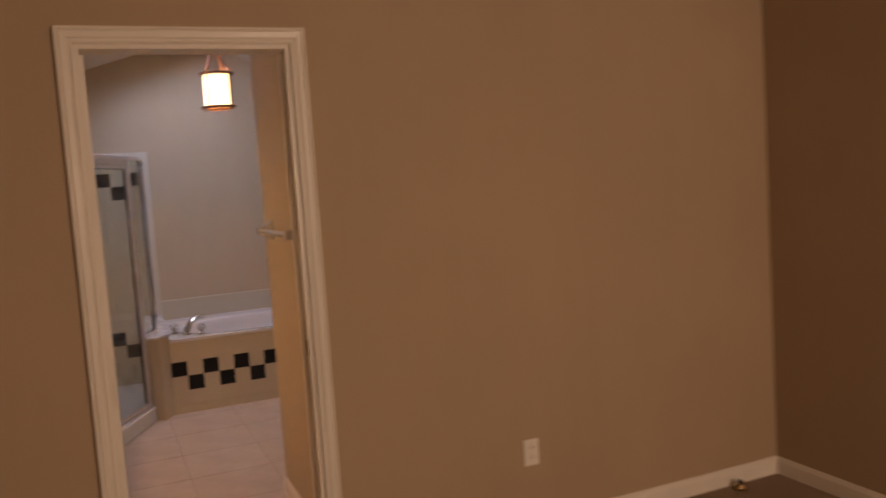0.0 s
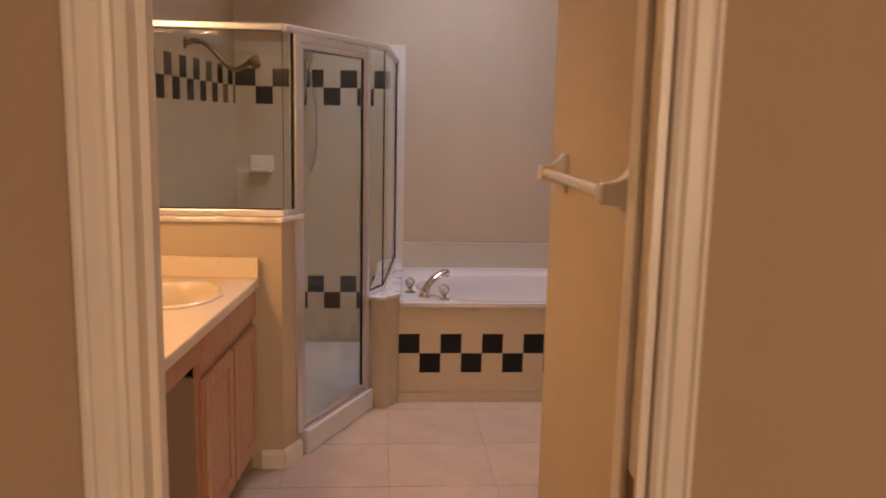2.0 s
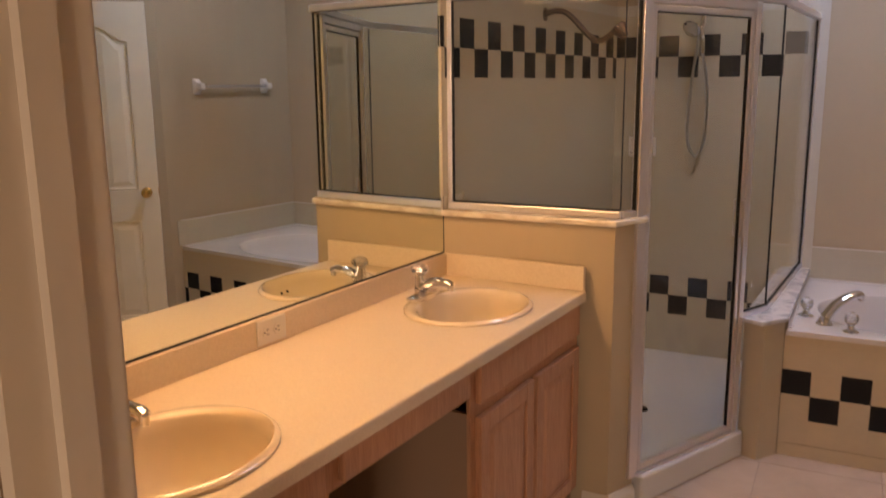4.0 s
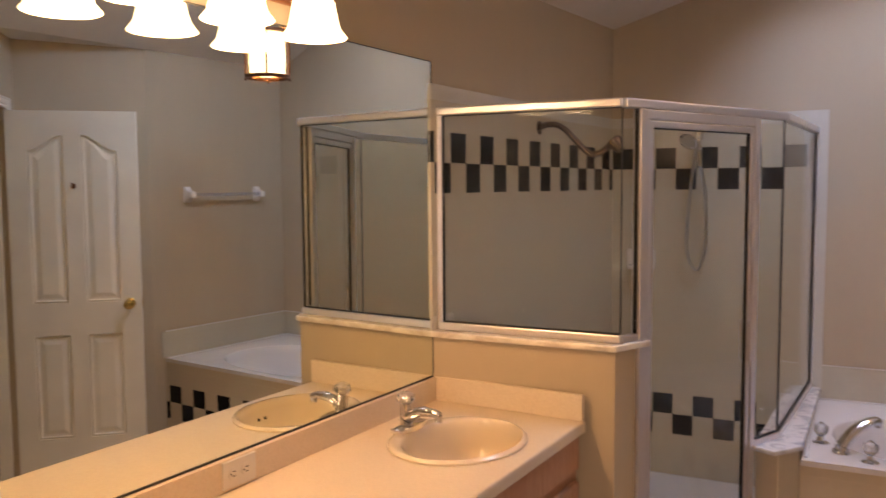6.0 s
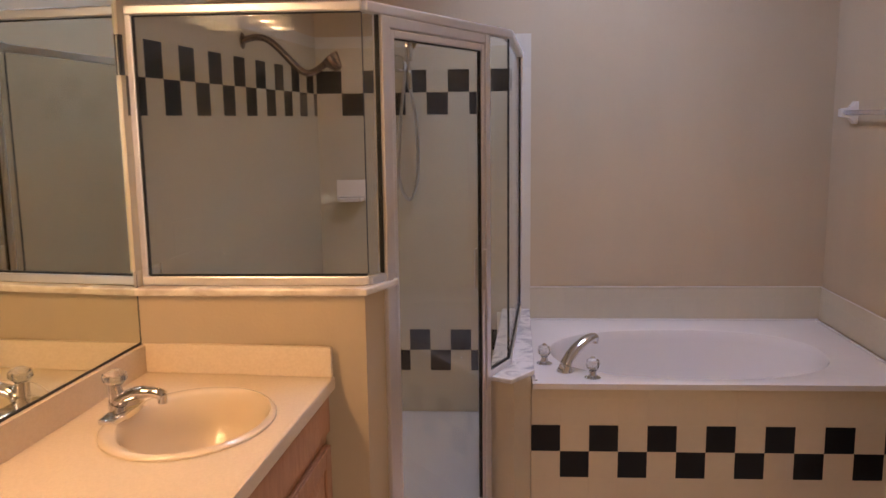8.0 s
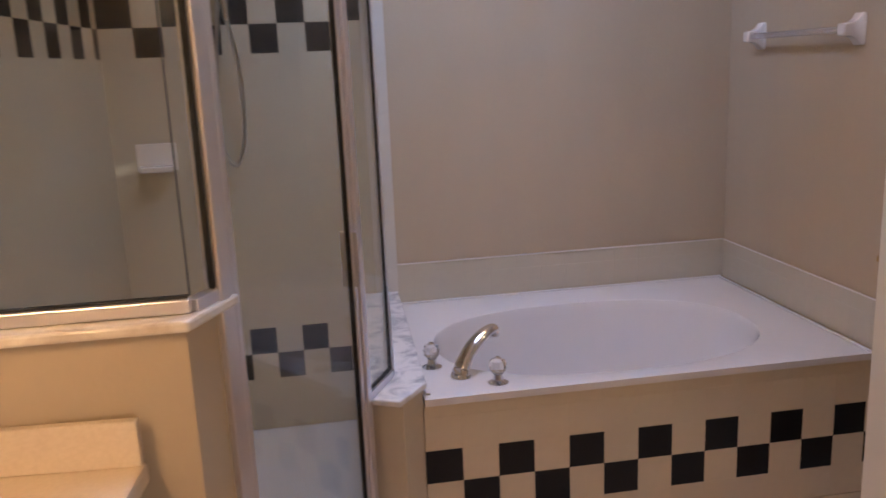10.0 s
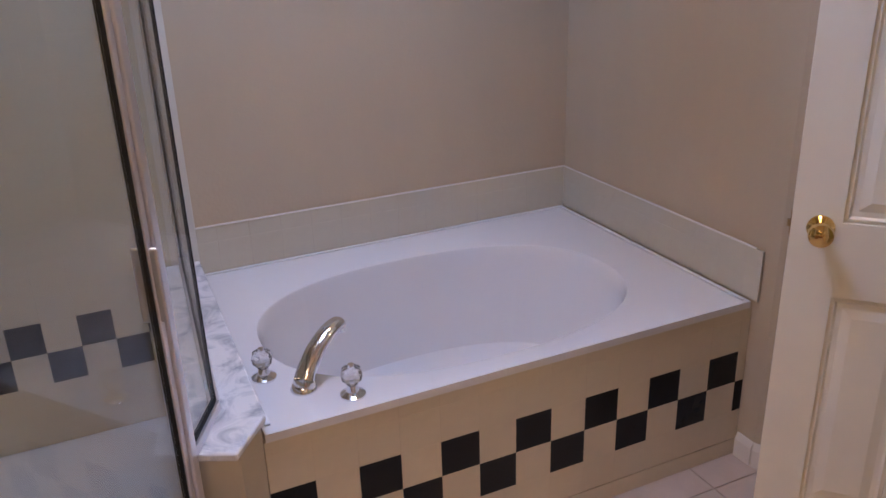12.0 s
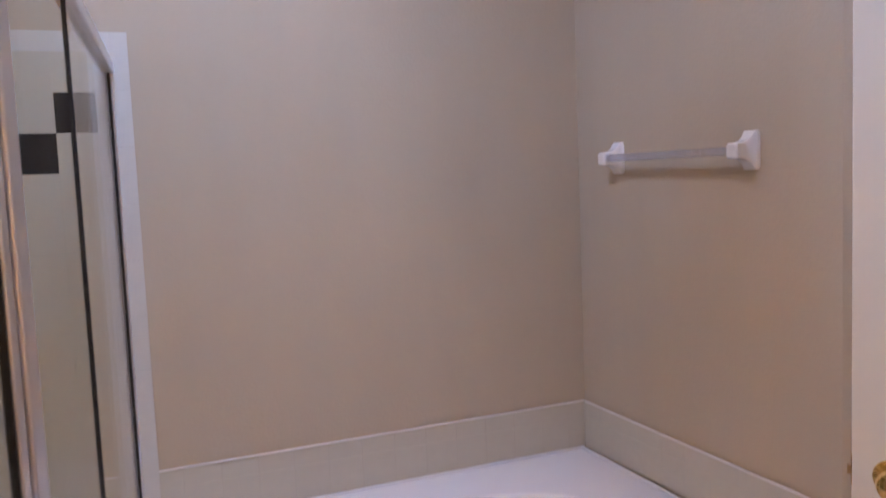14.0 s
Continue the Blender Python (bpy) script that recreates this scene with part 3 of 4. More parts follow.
part("drain", lathe([(0, 0), (0.05, 0), (0.05, 0.003), (0, 0.004)], 24, m=pose(-0.62, 0.1, 0.055)), M_CHROME, panroot, "chrome drain grate")

# ---- shower enclosure ----
RAIL = 1.879
enc = thing("shower_enclosure", "aluminium framed glass neo-angle shower enclosure with a hinged door", "shower enclosure")
G1 = (XL + 0.012, YS0 + 0.035)
G2 = (-0.500, YS0 + 0.035)
G3 = (-0.088, 0.055)
G4 = (-0.013, YB - 0.010)


def along(p, q, z0, z1, w, t, name="rail", mat=None, parent=None, bevel=0.003, u0=0.0, u1=None, off=0.0):
    """A bar from u0 to u1 metres along the line p-q."""
    p, q = Vector((*p, 0)), Vector((*q, 0))
    d = (q - p).normalized()
    u1 = (q - p).length if u1 is None else u1
    ang = math.degrees(math.atan2(d.y, d.x))
    m = pose(p.x, p.y, 0, 0, 0, ang)
    bm = box(u0, u1, off - t / 2, off + t / 2, z0, z1)
    bm.transform(m)
    return part(name, bm, mat or M_ALU, parent, bevel=bevel)


def glass_panel(p, q, z0, z1):
    """Frame of three bars, black gasket lines and a pane."""
    L = math.dist(p, q)
    root = along(p, q, z0 + 0.02, z1 - 0.02, 0, 0.005, "pane", M_GLASS, enc, 0, 0.014, L - 0.001)
    root.visible_shadow = False
    along(p, q, z0, z0 + 0.026, 0, 0.028, "bottom_rail", M_ALU, enc)
    along(p, q, z0 + 0.026, z0 + 0.031, 0, 0.012, "gasket", M_BLACKRUB, enc, 0, 0.02, L - 0.004)
    along(p, q, z1 - 0.031, z1 - 0.026, 0, 0.012, "gasket", M_BLACKRUB, enc, 0, 0.02, L - 0.004)
    for a, b in ((0.0, 0.018),):
        along(p, q, z0 + 0.026, z1 - 0.026, 0, 0.026, "stile", M_ALU, enc, 0.002, a, b)
    for a, b in ((0.018, 0.022), (L - 0.002, L - 0.0005)):
        along(p, q, z0 + 0.031, z1 - 0.031, 0, 0.012, "gasket", M_BLACKRUB, enc, 0, a, b)


glass_panel(G1, G2, CAP + 0.001, RAIL)
along(G1, G2, RAIL - 0.028, RAIL, 0, 0.036, "top_rail", M_ALU, enc, 0.005)
# angled side: narrow fixed pane, posts, door
LG = math.dist(G2, G3)
along(G2, G3, RAIL - 0.030, RAIL, 0, 0.036, "top_rail", M_ALU, enc, 0.005)
along(G2, G3, CAP + 0.001, CAP + 0.024, 0, 0.026, "bottom_rail", M_ALU, enc, 0.002, 0.0, 0.075)
o = along(G2, G3, CAP + 0.02, RAIL - 0.03, 0, 0.005, "pane", M_GLASS, enc, 0, 0.003, 0.072)
o.visible_shadow = False
along(G2, G3, CAP + 0.001, RAIL - 0.03, 0, 0.012, "gasket", M_BLACKRUB, enc, 0, 0.066, 0.071)
WP = 0.185
DX0, DX1 = 0.125, LG - WP - 0.055
along(G2, G3, 0.116, RAIL - 0.03, 0, 0.034, "door_post", M_ALU, enc, 0.004, 0.071, 0.104)
along(G2, G3, 0.116, RAIL - 0.03, 0, 0.026, "hinge_channel", M_ALU, enc, 0.003, 0.105, 0.122)
along(G2, G3, 0.116, RAIL - 0.03, 0, 0.034, "strike_post", M_ALU, enc, 0.004, LG - WP - 0.033, LG - WP)
along(G2, G3, KNEE + 0.001, KNEE + 0.024, 0, 0.026, "bottom_rail", M_ALU, enc, 0.002, LG - WP, LG)
along(G2, G3, KNEE + 0.024, KNEE + 0.029, 0, 0.012, "gasket", M_BLACKRUB, enc, 0, LG - WP, LG)
o = along(G2, G3, KNEE + 0.02, RAIL - 0.03, 0, 0.005, "pane", M_GLASS, enc, 0, LG - WP + 0.001, LG - 0.002)
o.visible_shadow = False
along(G2, G3, KNEE + 0.02, RAIL - 0.03, 0, 0.012, "gasket", M_BLACKRUB, enc, 0, LG - WP + 0.001, LG - WP + 0.005)
along(G2, G3, RAIL - 0.062, RAIL - 0.031, 0, 0.030, "door_header", M_ALU, enc, 0.003, DX0 - 0.02, LG - WP - 0.034)
along(G2, G3, 0.116, 0.128, 0, 0.034, "sill", M_ALU, enc, 0.003, 0.105, LG - WP - 0.034)
door_o = along(G2, G3, 0.15, RAIL - 0.085, 0, 0.005, "glass_door", M_GLASS, enc, 0, DX0 + 0.012, DX1 + 0.01)
door_o.visible_shadow = False
for a, b, z0, z1, nm, mt in ((DX0, DX0 + 0.018, 0.132, RAIL - 0.066, "door_stile", M_ALU), (DX1, DX1 + 0.020, 0.132, RAIL - 0.066, "door_stile", M_ALU),
                             (DX0 + 0.018, DX1, 0.132, 0.156, "door_rail", M_ALU), (DX0 + 0.018, DX1, RAIL - 0.088, RAIL - 0.066, "door_rail", M_ALU)):
    along(G2, G3, z0, z1, 0, 0.022, nm, mt, door_o, 0.003, a, b)
for a, b, z0, z1 in ((DX0 + 0.018, DX0 + 0.022, 0.156, RAIL - 0.088), (DX1 - 0.004, DX1, 0.156, RAIL - 0.088), (DX1 + 0.0205, DX1 + 0.0245, 0.132, RAIL - 0.066), (DX0 + 0.022, DX1 - 0.004, RAIL - 0.092, RAIL - 0.088)):
    along(G2, G3, z0, z1, 0, 0.012, "gasket", M_BLACKRUB, door_o, 0, a, b)
along(G2, G3, 0.95, 1.10, 0, 0.05, "door_pull", M_ALU, door_o, 0.006, DX1 + 0.003, DX1 + 0.012)
# return pane over the low wall
along(G3, G4, RAIL - 0.030, RAIL, 0, 0.034, "top_rail", M_ALU, enc, 0.004)
along(G3, G4, KNEE + 0.001, KNEE + 0.024, 0, 0.026, "bottom_rail", M_ALU, enc, 0.003)
o = along(G3, G4, KNEE + 0.02, RAIL - 0.03, 0, 0.005, "pane", M_GLASS, enc, 0, 0.002, math.dist(G3, G4) - 0.012)
o.visible_shadow = False
L3 = math.dist(G3, G4)
along(G3, G4, KNEE + 0.026, RAIL - 0.03, 0, 0.008, "gasket", M_BLACKRUB, enc, 0, -0.0005, 0.001)
along(G3, G4, KNEE + 0.024, RAIL - 0.03, 0, 0.022, "wall_channel", M_ALU, enc, 0.003, L3 - 0.018, L3)
along(G3, G4, KNEE + 0.024, RAIL - 0.03, 0, 0.012, "gasket", M_BLACKRUB, enc, 0, L3 - 0.024, L3 - 0.019)
along(G3, G4, KNEE + 0.024, KNEE + 0.029, 0, 0.012, "gasket", M_BLACKRUB, enc, 0, 0.004, L3 - 0.024)

# ---- shower fittings ----
sh = thing("hand_shower", "chrome hand shower with a hanging hose on the tiled shower wall", "hand shower", at=(-0.54, YB - 0.008, 1.83))
part("flange", lathe([(0, 0), (0.03, 0), (0.028, 0.008), (0, 0.010)], 20, m=pose(0, 0, 0.09, 90)), M_CHROME, sh, smooth=True)
part("arm", tube(curve_points([(0, -0.005, 0.09), (0, -0.05, 0.095), (0, -0.10, 0.06)], 6), 0.010, 10), M_CHROME, sh, smooth=True)
part("bracket", tube([(0, -0.10, 0.07), (0, -0.105, 0.0)], 0.017, 12), M_CHROME, sh, smooth=True)
part("head", lathe([(0, 0.03), (0.018, 0.028), (0.045, 0.008), (0.048, 0), (0.040, -0.004), (0, -0.004)], 24, m=look((-0.05, -0.15, -0.01), (-0.16, -0.40, -0.2)) @ pose(0, 0, 0)), M_CHROME, sh, smooth=True)
part("handle", tube([(-0.01, -0.11, 0.0), (0.0, -0.115, -0.06), (0.005, -0.11, -0.13)], [0.016, 0.014, 0.011], 12), M_CHROME, sh, smooth=True)
part("hose", tube(curve_points([(0.005, -0.11, -0.13), (0.030, -0.09, -0.3), (0.028, -0.07, -0.55), (-0.015, -0.06, -0.66), (-0.062, -0.07, -0.55), (-0.045, -0.09, -0.25), (-0.01, -0.105, 0.0)], 12), 0.0075, 8), M_HOSE, sh, "silver ribbed hose", smooth=True)

sa = thing("overhead_shower", "dark chrome shower arm and head on the tiled side wall", "shower head", at=(XL + 0.075, 0.06, 1.86))
part("flange", lathe([(0, 0), (0.032, 0), (0.030, 0.008), (0, 0.012)], 20, m=pose(0, 0, 0, 0, 90)), M_DARKCHROME, sa, smooth=True)
part("arm", tube(curve_points([(0.004, 0, 0), (0.06, 0, 0.012), (0.12, 0, -0.01), (0.22, 0, -0.11), (0.27, 0, -0.12), (0.33, 0, -0.08)], 8), 0.013, 10), M_DARKCHROME, sa, smooth=True)
part("head", lathe([(0, 0.05), (0.016, 0.045), (0.034, 0.004), (0.036, -0.01), (0.030, -0.014), (0, -0.014)], 20, m=pose(0.34, 0, -0.075, 0, 140)), M_DARKCHROME, sa, smooth=True)

dish = thing("soap_dish", "white ceramic soap dish fixed on the shower tiles", "soap dish", at=(-0.85, YB - 0.007, 1.21))
part("plate", box(-0.075, 0.075, -0.012, 0, -0.05, 0.055), M_CERAMIC, dish, bevel=0.004)
part("tray", prism([(-0.065, -0.012), (-0.055, -0.075), (0.055, -0.075), (0.065, -0.012)], -0.05, -0.028), M_CERAMIC, dish, bevel=0.005)


# ---- towel bars ----
def towel_bar(m, length, label, bar_mat):
    t = thing("towel_bar", label, "towel bar", "towel bars")
    t.matrix_world = m
    for x in (0.0, length):
        bm = bmesh.new()
        rings = []
        for d0, w0, h0 in [(0.0, 0.027, 0.050), (-0.008, 0.027, 0.050), (-0.013, 0.024, 0.044), (-0.022, 0.021, 0.032), (-0.034, 0.019, 0.024), (-0.046, 0.019, 0.021), (-0.066, 0.019, 0.020), (-0.071, 0.015, 0.016)]:
            rings.append([bm.verts.new((x + u * w0, d0, v * h0)) for u, v in ((-1, -0.8), (-0.8, -1), (0.8, -1), (1, -0.8), (1, 0.8), (0.8, 1), (-0.8, 1), (-1, 0.8))])
        for p_, q_ in zip(rings, rings[1:]):
            for k_ in range(8):
                bm.faces.new((p_[k_], p_[(k_ + 1) % 8], q_[(k_ + 1) % 8], q_[k_]))
        bm.faces.new(rings[0][::-1])
        bm.faces.new(rings[-1])
        part("post", bm, M_CERAMIC, t, smooth=True)
    part("bar", tube([(0.017, -0.052, 0), (length - 0.017, -0.052, 0)], 0.0115, 14), bar_mat, t, smooth=True)
    return t


towel_bar(pose(XR - 0.001, 0.775, 1.565, 0, 0, -90), 0.58, "white ceramic towel bar with a translucent rod above the bathtub", M_ROD)
towel_bar(pose(XW - 0.001, -2.16, 1.385, 0, 0, -90), 0.58, "white ceramic towel bar on the warm lit short wall", M_CERAMIC)

# ---- mirror ----
MY0, MY1, MZ0, MZ1 = YI + 0.03, YS0 - 0.020, 0.938, 2.033
o = part("mirror", box(XL + 0.001, XL + 0.006, MY0, MY1, MZ0, MZ1), M_MIRROR)
tagged(o, "large frameless wall mirror above the vanity backsplash", "mirror")
bm = box(XL + 0.001, XL + 0.008, MY0, MY1, MZ0 - 0.006, MZ0)
box(XL + 0.001, XL + 0.0075, MY1, MY1 + 0.003, MZ0, MZ1, bm)
box(XL + 0.001, XL + 0.007, MY0, MY1, MZ1, MZ1 + 0.003, bm)
e = part("edge", bm, M_MEDGE, o, "dark mirror edge")

# ---- vanity ----
CX = -0.603
top = thing("countertop", "almond laminate countertop with backsplash and a rounded front edge", "countertop")
SINKS = ((-0.850, -1.205), (-0.845, -2.43))
bm = bmesh.new()
SR = (0.200, 0.235)
split = (SINKS[0][1] + SINKS[1][1]) / 2
for (sx, sy), (ya, yb) in zip(SINKS, ((split, YS0 - 0.001), (YI + 0.008, split))):
    r, inn, out = rect_hole((XL + 0.001, CX, ya, yb), (sx, sy), SR[0] - 0.012, SR[1] - 0.012, 2, 48, COUNTER, bm)
bmesh.ops.remove_doubles(bm, verts=bm.verts, dist=0.0005)
part("top", bm, M_COUNTER, top)
edge = [(CX, COUNTER), (CX + 0.006, COUNTER - 0.002), (CX + 0.008, COUNTER - 0.008), (CX + 0.008, COUNTER - 0.036), (CX, COUNTER - 0.038), (CX - 0.03, COUNTER - 0.038), (CX - 0.03, COUNTER - 0.02), (CX - 0.001, COUNTER - 0.001)]
bm = bmesh.new()
a = [bm.verts.new((x, YI + 0.008, z)) for x, z in edge]
b = [bm.verts.new((x, YS0 - 0.001, z)) for x, z in edge]
bm.faces.new(a)
bm.faces.new(b[::-1])
for i in range(len(edge)):
    j = (i + 1) % len(edge)
    bm.faces.new((a[i], b[i], b[j], a[j]))
part("front_edge", bm, M_COUNTER, top)
part("backsplash", box(XL + 0.001, XL + 0.019, YI + 0.008, YS0 - 0.02, COUNTER + 0.0005, MZ0 - 0.007), M_COUNTER, top, bevel=0.002)
part("side_splash", box(XL + 0.001, CX + 0.004, YS0 - 0.019, YS0 - 0.001, COUNTER + 0.0005, MZ0 - 0.004), M_COUNTER, top, bevel=0.002)
for (sx, sy) in SINKS:
    s = thing("sink", "almond china oval drop-in washbasin set in the countertop", "sink", "vanity sinks", at=(sx, sy, COUNTER))
    bm = bmesh.new()
    steps = 48
    prev = None
    for kx, ky, z in ((1.0, 1.0, 0.001), (1.0, 1.0, 0.006), (0.975, 0.98, 0.011), (0.93, 0.95, 0.013), (0.88, 0.91, 0.010), (0.84, 0.875, 0.002), (0.81, 0.85, -0.02), (0.75, 0.79, -0.07), (0.62, 0.66, -0.12), (0.40, 0.42, -0.145), (0.12, 0.12, -0.150)):
        cur = [bm.verts.new((SR[0] * kx * math.cos(t) + (0.016 if kx < 0.9 else 0), SR[1] * ky * math.sin(t), z)) for t in (2 * math.pi * i / steps for i in range(steps))]
        if prev:
            for i in range(steps):
                j = (i + 1) % steps
                bm.faces.new((prev[i], prev[j], cur[j], cur[i]))
        prev = cur
    bm.faces.new(prev)
    part("bowl", bm, M_SINK, s, smooth=True)
    part("drain", lathe([(0, 0), (0.022, 0), (0.023, 0.003), (0, 0.004)], 20, m=pose(0.016, 0, -0.149)), M_CHROME, s, "chrome drain", smooth=True)
    for dy in (-0.016, 0.016):
        # flat disc, its dark colour stands in for the shade in the hole
        part("overflow", lathe([(0, 0), (0.006, 0), (0.006, 0.001), (0, 0.001)], 12, m=pose(0.168, dy, -0.045, 0, -75)), M_DARK, s, "dark overflow hole")
    f = thing("faucet", "chrome single-lever basin faucet with a clear knob behind the sink", "faucet", "vanity faucets", at=(sx - SR[0] + 0.028, sy, COUNTER + 0.0125))
    part("base", prism([(-0.022, -0.075), (0.022, -0.075), (0.028, -0.03), (0.028, 0.03), (0.022, 0.075), (-0.022, 0.075), (-0.026, 0)], 0, 0.014), M_CHROME, f, smooth=True, bevel=0.004)
    part("spout", tube(curve_points([(-0.012, 0, 0.01), (-0.002, 0, 0.036), (0.035, 0, 0.056), (0.085, 0, 0.060), (0.108, 0, 0.052)], 6), [0.023] * 8 + [0.019] * 8 + [0.016] * 9, 14, flat=0.8), M_CHROME, f, smooth=True)
    part("outlet", lathe([(0, 0), (0.011, 0), (0.011, 0.02), (0, 0.02)], 14, m=pose(0.105, 0, 0.034)), M_CHROME, f, smooth=True)
    part("stem", tube([(-0.005, 0, 0.03), (-0.012, 0, 0.078)], [0.020, 0.012], 14), M_CHROME, f, smooth=True)
    part("knob", lathe([(0, 0.075), (0.018, 0.077), (0.030, 0.089), (0.028, 0.104), (0.014, 0.112), (0, 0.112)], 9, m=pose(-0.014, 0, 0)), M_CRYSTAL, f, "clear faceted acrylic knob")
    part("pop_up_rod", tube([(-0.033, 0.0, 0.01), (-0.033, 0.0, 0.075)], 0.003, 8), M_CHROME, f, smooth=True)

# cabinets below
FX = CX - 0.022


def cabinet_door(root, ya, yb, za, zb, name="door", arched=False):
    """A framed door face on the plane x = FX, with a raised panel."""
    d = part(name, box(FX, FX + 0.012, ya, yb, za, zb), M_OAK, root, bevel=0.002)
    w = 0.052
    for y0_, y1_, z0_, z1_ in ((ya, ya + w, za, zb), (yb - w, yb, za, zb), (ya + w, yb - w, za, za + w), (ya + w, yb - w, zb - w, zb)):
        part("frame_rail", box(FX + 0.0122, FX + 0.020, y0_ + 0.0004, y1_ - 0.0004, z0_ + 0.0004, z1_ - 0.0004), M_OAK, d, bevel=0.003)
    bm = bmesh.new()
    g, h = 0.008, 0.028
    a_ = [bm.verts.new((FX + 0.0122, y, z)) for y, z in ((ya + w + g, za + w + g), (yb - w - g, za + w + g), (yb - w - g, zb - w - g), (ya + w + g, zb - w - g))]
    b_ = [bm.verts.new((FX + 0.0185, y, z)) for y, z in ((ya + w + h, za + w + h), (yb - w - h, za + w + h), (yb - w - h, zb - w - h), (ya + w + h, zb - w - h))]
    for i in range(4):
        j = (i + 1) % 4
        bm.faces.new((a_[i], a_[j], b_[j], b_[i]))
    bm.faces.new(b_)
    part("panel", bm, M_OAK, d)
    return d


def drawer_front(root, ya, yb, za, zb, name="drawer"):
    return part(name, box(FX, FX + 0.020, ya, yb, za, zb), M_OAK, root, bevel=0.005, seg=3)


def carcass(name, ya, yb, label, toe=True):
    c = thing(name, label, "bathroom cabinet", "vanity cabinets")
    x0c = XL + 0.001
    part("side_panel", box(x0c, FX - 0.012, ya, ya + 0.016, 0.001, COUNTER - 0.18), M_PANEL, c)
    part("side_panel", box(x0c, FX - 0.012, yb - 0.016, yb, 0.001, COUNTER - 0.18), M_PANEL, c)
    part("floor_panel", box(x0c, FX - 0.012, ya + 0.016, yb - 0.016, 0.10, 0.115), M_OAK, c)
    bm = box(FX - 0.012, FX - 0.0005, ya, ya + 0.045, 0.10, COUNTER - 0.04)
    box(FX - 0.012, FX - 0.0005, yb - 0.045, yb, 0.10, COUNTER - 0.04, bm)
    box(FX - 0.012, FX - 0.0005, ya + 0.045, yb - 0.045, COUNTER - 0.075, COUNTER - 0.04, bm)
    box(FX - 0.012, FX - 0.0005, ya + 0.045, yb - 0.045, 0.10, 0.14, bm)
    box(FX - 0.012, FX - 0.0005, ya + 0.045, yb - 0.045, 0.645, 0.700, bm)
    part("face_frame", bm, M_OAK, c)
    # board coloured near-black in place of the shade under the cabinet
    part("toe_kick", box(FX - 0.08, FX - 0.065, ya + 0.016, yb - 0.016, 0.001, 0.099), M_DARK, c, "toe kick coloured dark for the recess shade")
    return c


CY = (YS0 - 0.003, -1.605, -2.215, YI + 0.01)
c = carcass("vanity_cabinet", CY[1], CY[0], "pink oak vanity cabinet with two doors under the almond countertop")
mid = (CY[0] + CY[1]) / 2
cabinet_door(c, CY[1] + 0.025, mid - 0.012, 0.125, 0.655)
cabinet_door(c, mid + 0.012, CY[0] - 0.025, 0.125, 0.655)
drawer_front(c, CY[1] + 0.025, CY[0] - 0.025, 0.695, 0.812, "false_drawer")
k = thing("knee_drawer", "pink-toned oak drawer over the open knee space under the countertop", "drawer")
part("apron_rail", box(FX - 0.012, FX - 0.0005, CY[2], CY[1], 0.72, COUNTER - 0.04), M_OAK, k)
drawer_front(k, CY[2] + 0.03, CY[1] - 0.03, 0.735, 0.815)
# drawer body coloured near-black for the shade behind the front
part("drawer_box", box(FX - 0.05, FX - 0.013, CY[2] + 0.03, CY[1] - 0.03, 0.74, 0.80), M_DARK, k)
c = carcass("vanity_cabinet", CY[3], CY[2], "pink oak vanity cabinet with drawers beside the knee space")
mid = CY[3] + 0.30
drawer_front(c, mid + 0.012, CY[2] - 0.03, 0.695, 0.812)
drawer_front(c, mid + 0.012, CY[2] - 0.03, 0.40, 0.635)
drawer_front(c, mid + 0.012, CY[2] - 0.03, 0.125, 0.38)
drawer_front(c, CY[3] + 0.025, mid - 0.012, 0.695, 0.812)
cabinet_door(c, CY[3] + 0.025, mid - 0.012, 0.125, 0.655)


def outlet(m, label):
    o = thing("electrical_outlet", label, "electrical outlet")
    o.matrix_world = m
    part("plate", box(-0.058, 0.058, -0.006, 0, -0.036, 0.036), M_PLATE, o, bevel=0.003)
    for s in (-1, 1):
        r = part("receptacle", lathe([(0, 0), (0.0165, 0), (0.0165, 0.002), (0, 0.002)], 20, m=pose(s * 0.022, -0.0062, 0, 90)), M_PLATE, o)
        for dz in (-0.006, 0.006):
            part("slot", box(s * 0.022 - 0.004, s * 0.022 + 0.005, -0.0092, -0.0084, dz - 0.0011, dz + 0.0011), M_DARK, r)
        part("ground_hole", lathe([(0, 0), (0.0025, 0), (0.0025, 0.0008), (0, 0.0008)], 10, m=pose(s * 0.022 - 0.010, -0.0083, 0, 90)), M_DARK, r)
    part("screw", lathe([(0, 0), (0.003, 0), (0.002, 0.001), (0, 0.001)], 10, m=pose(0, -0.0062, 0, 90)), M_PLATE, o)
    return o


outlet(pose(XL + 0.0195, -1.81, 0.892, 0, 0, 90), "white double outlet mounted sideways in the backsplash")
outlet(pose(1.21, YD - 0.0005, 0.38, 0, 90, 0), "white double outlet low on the tan bedroom wall")

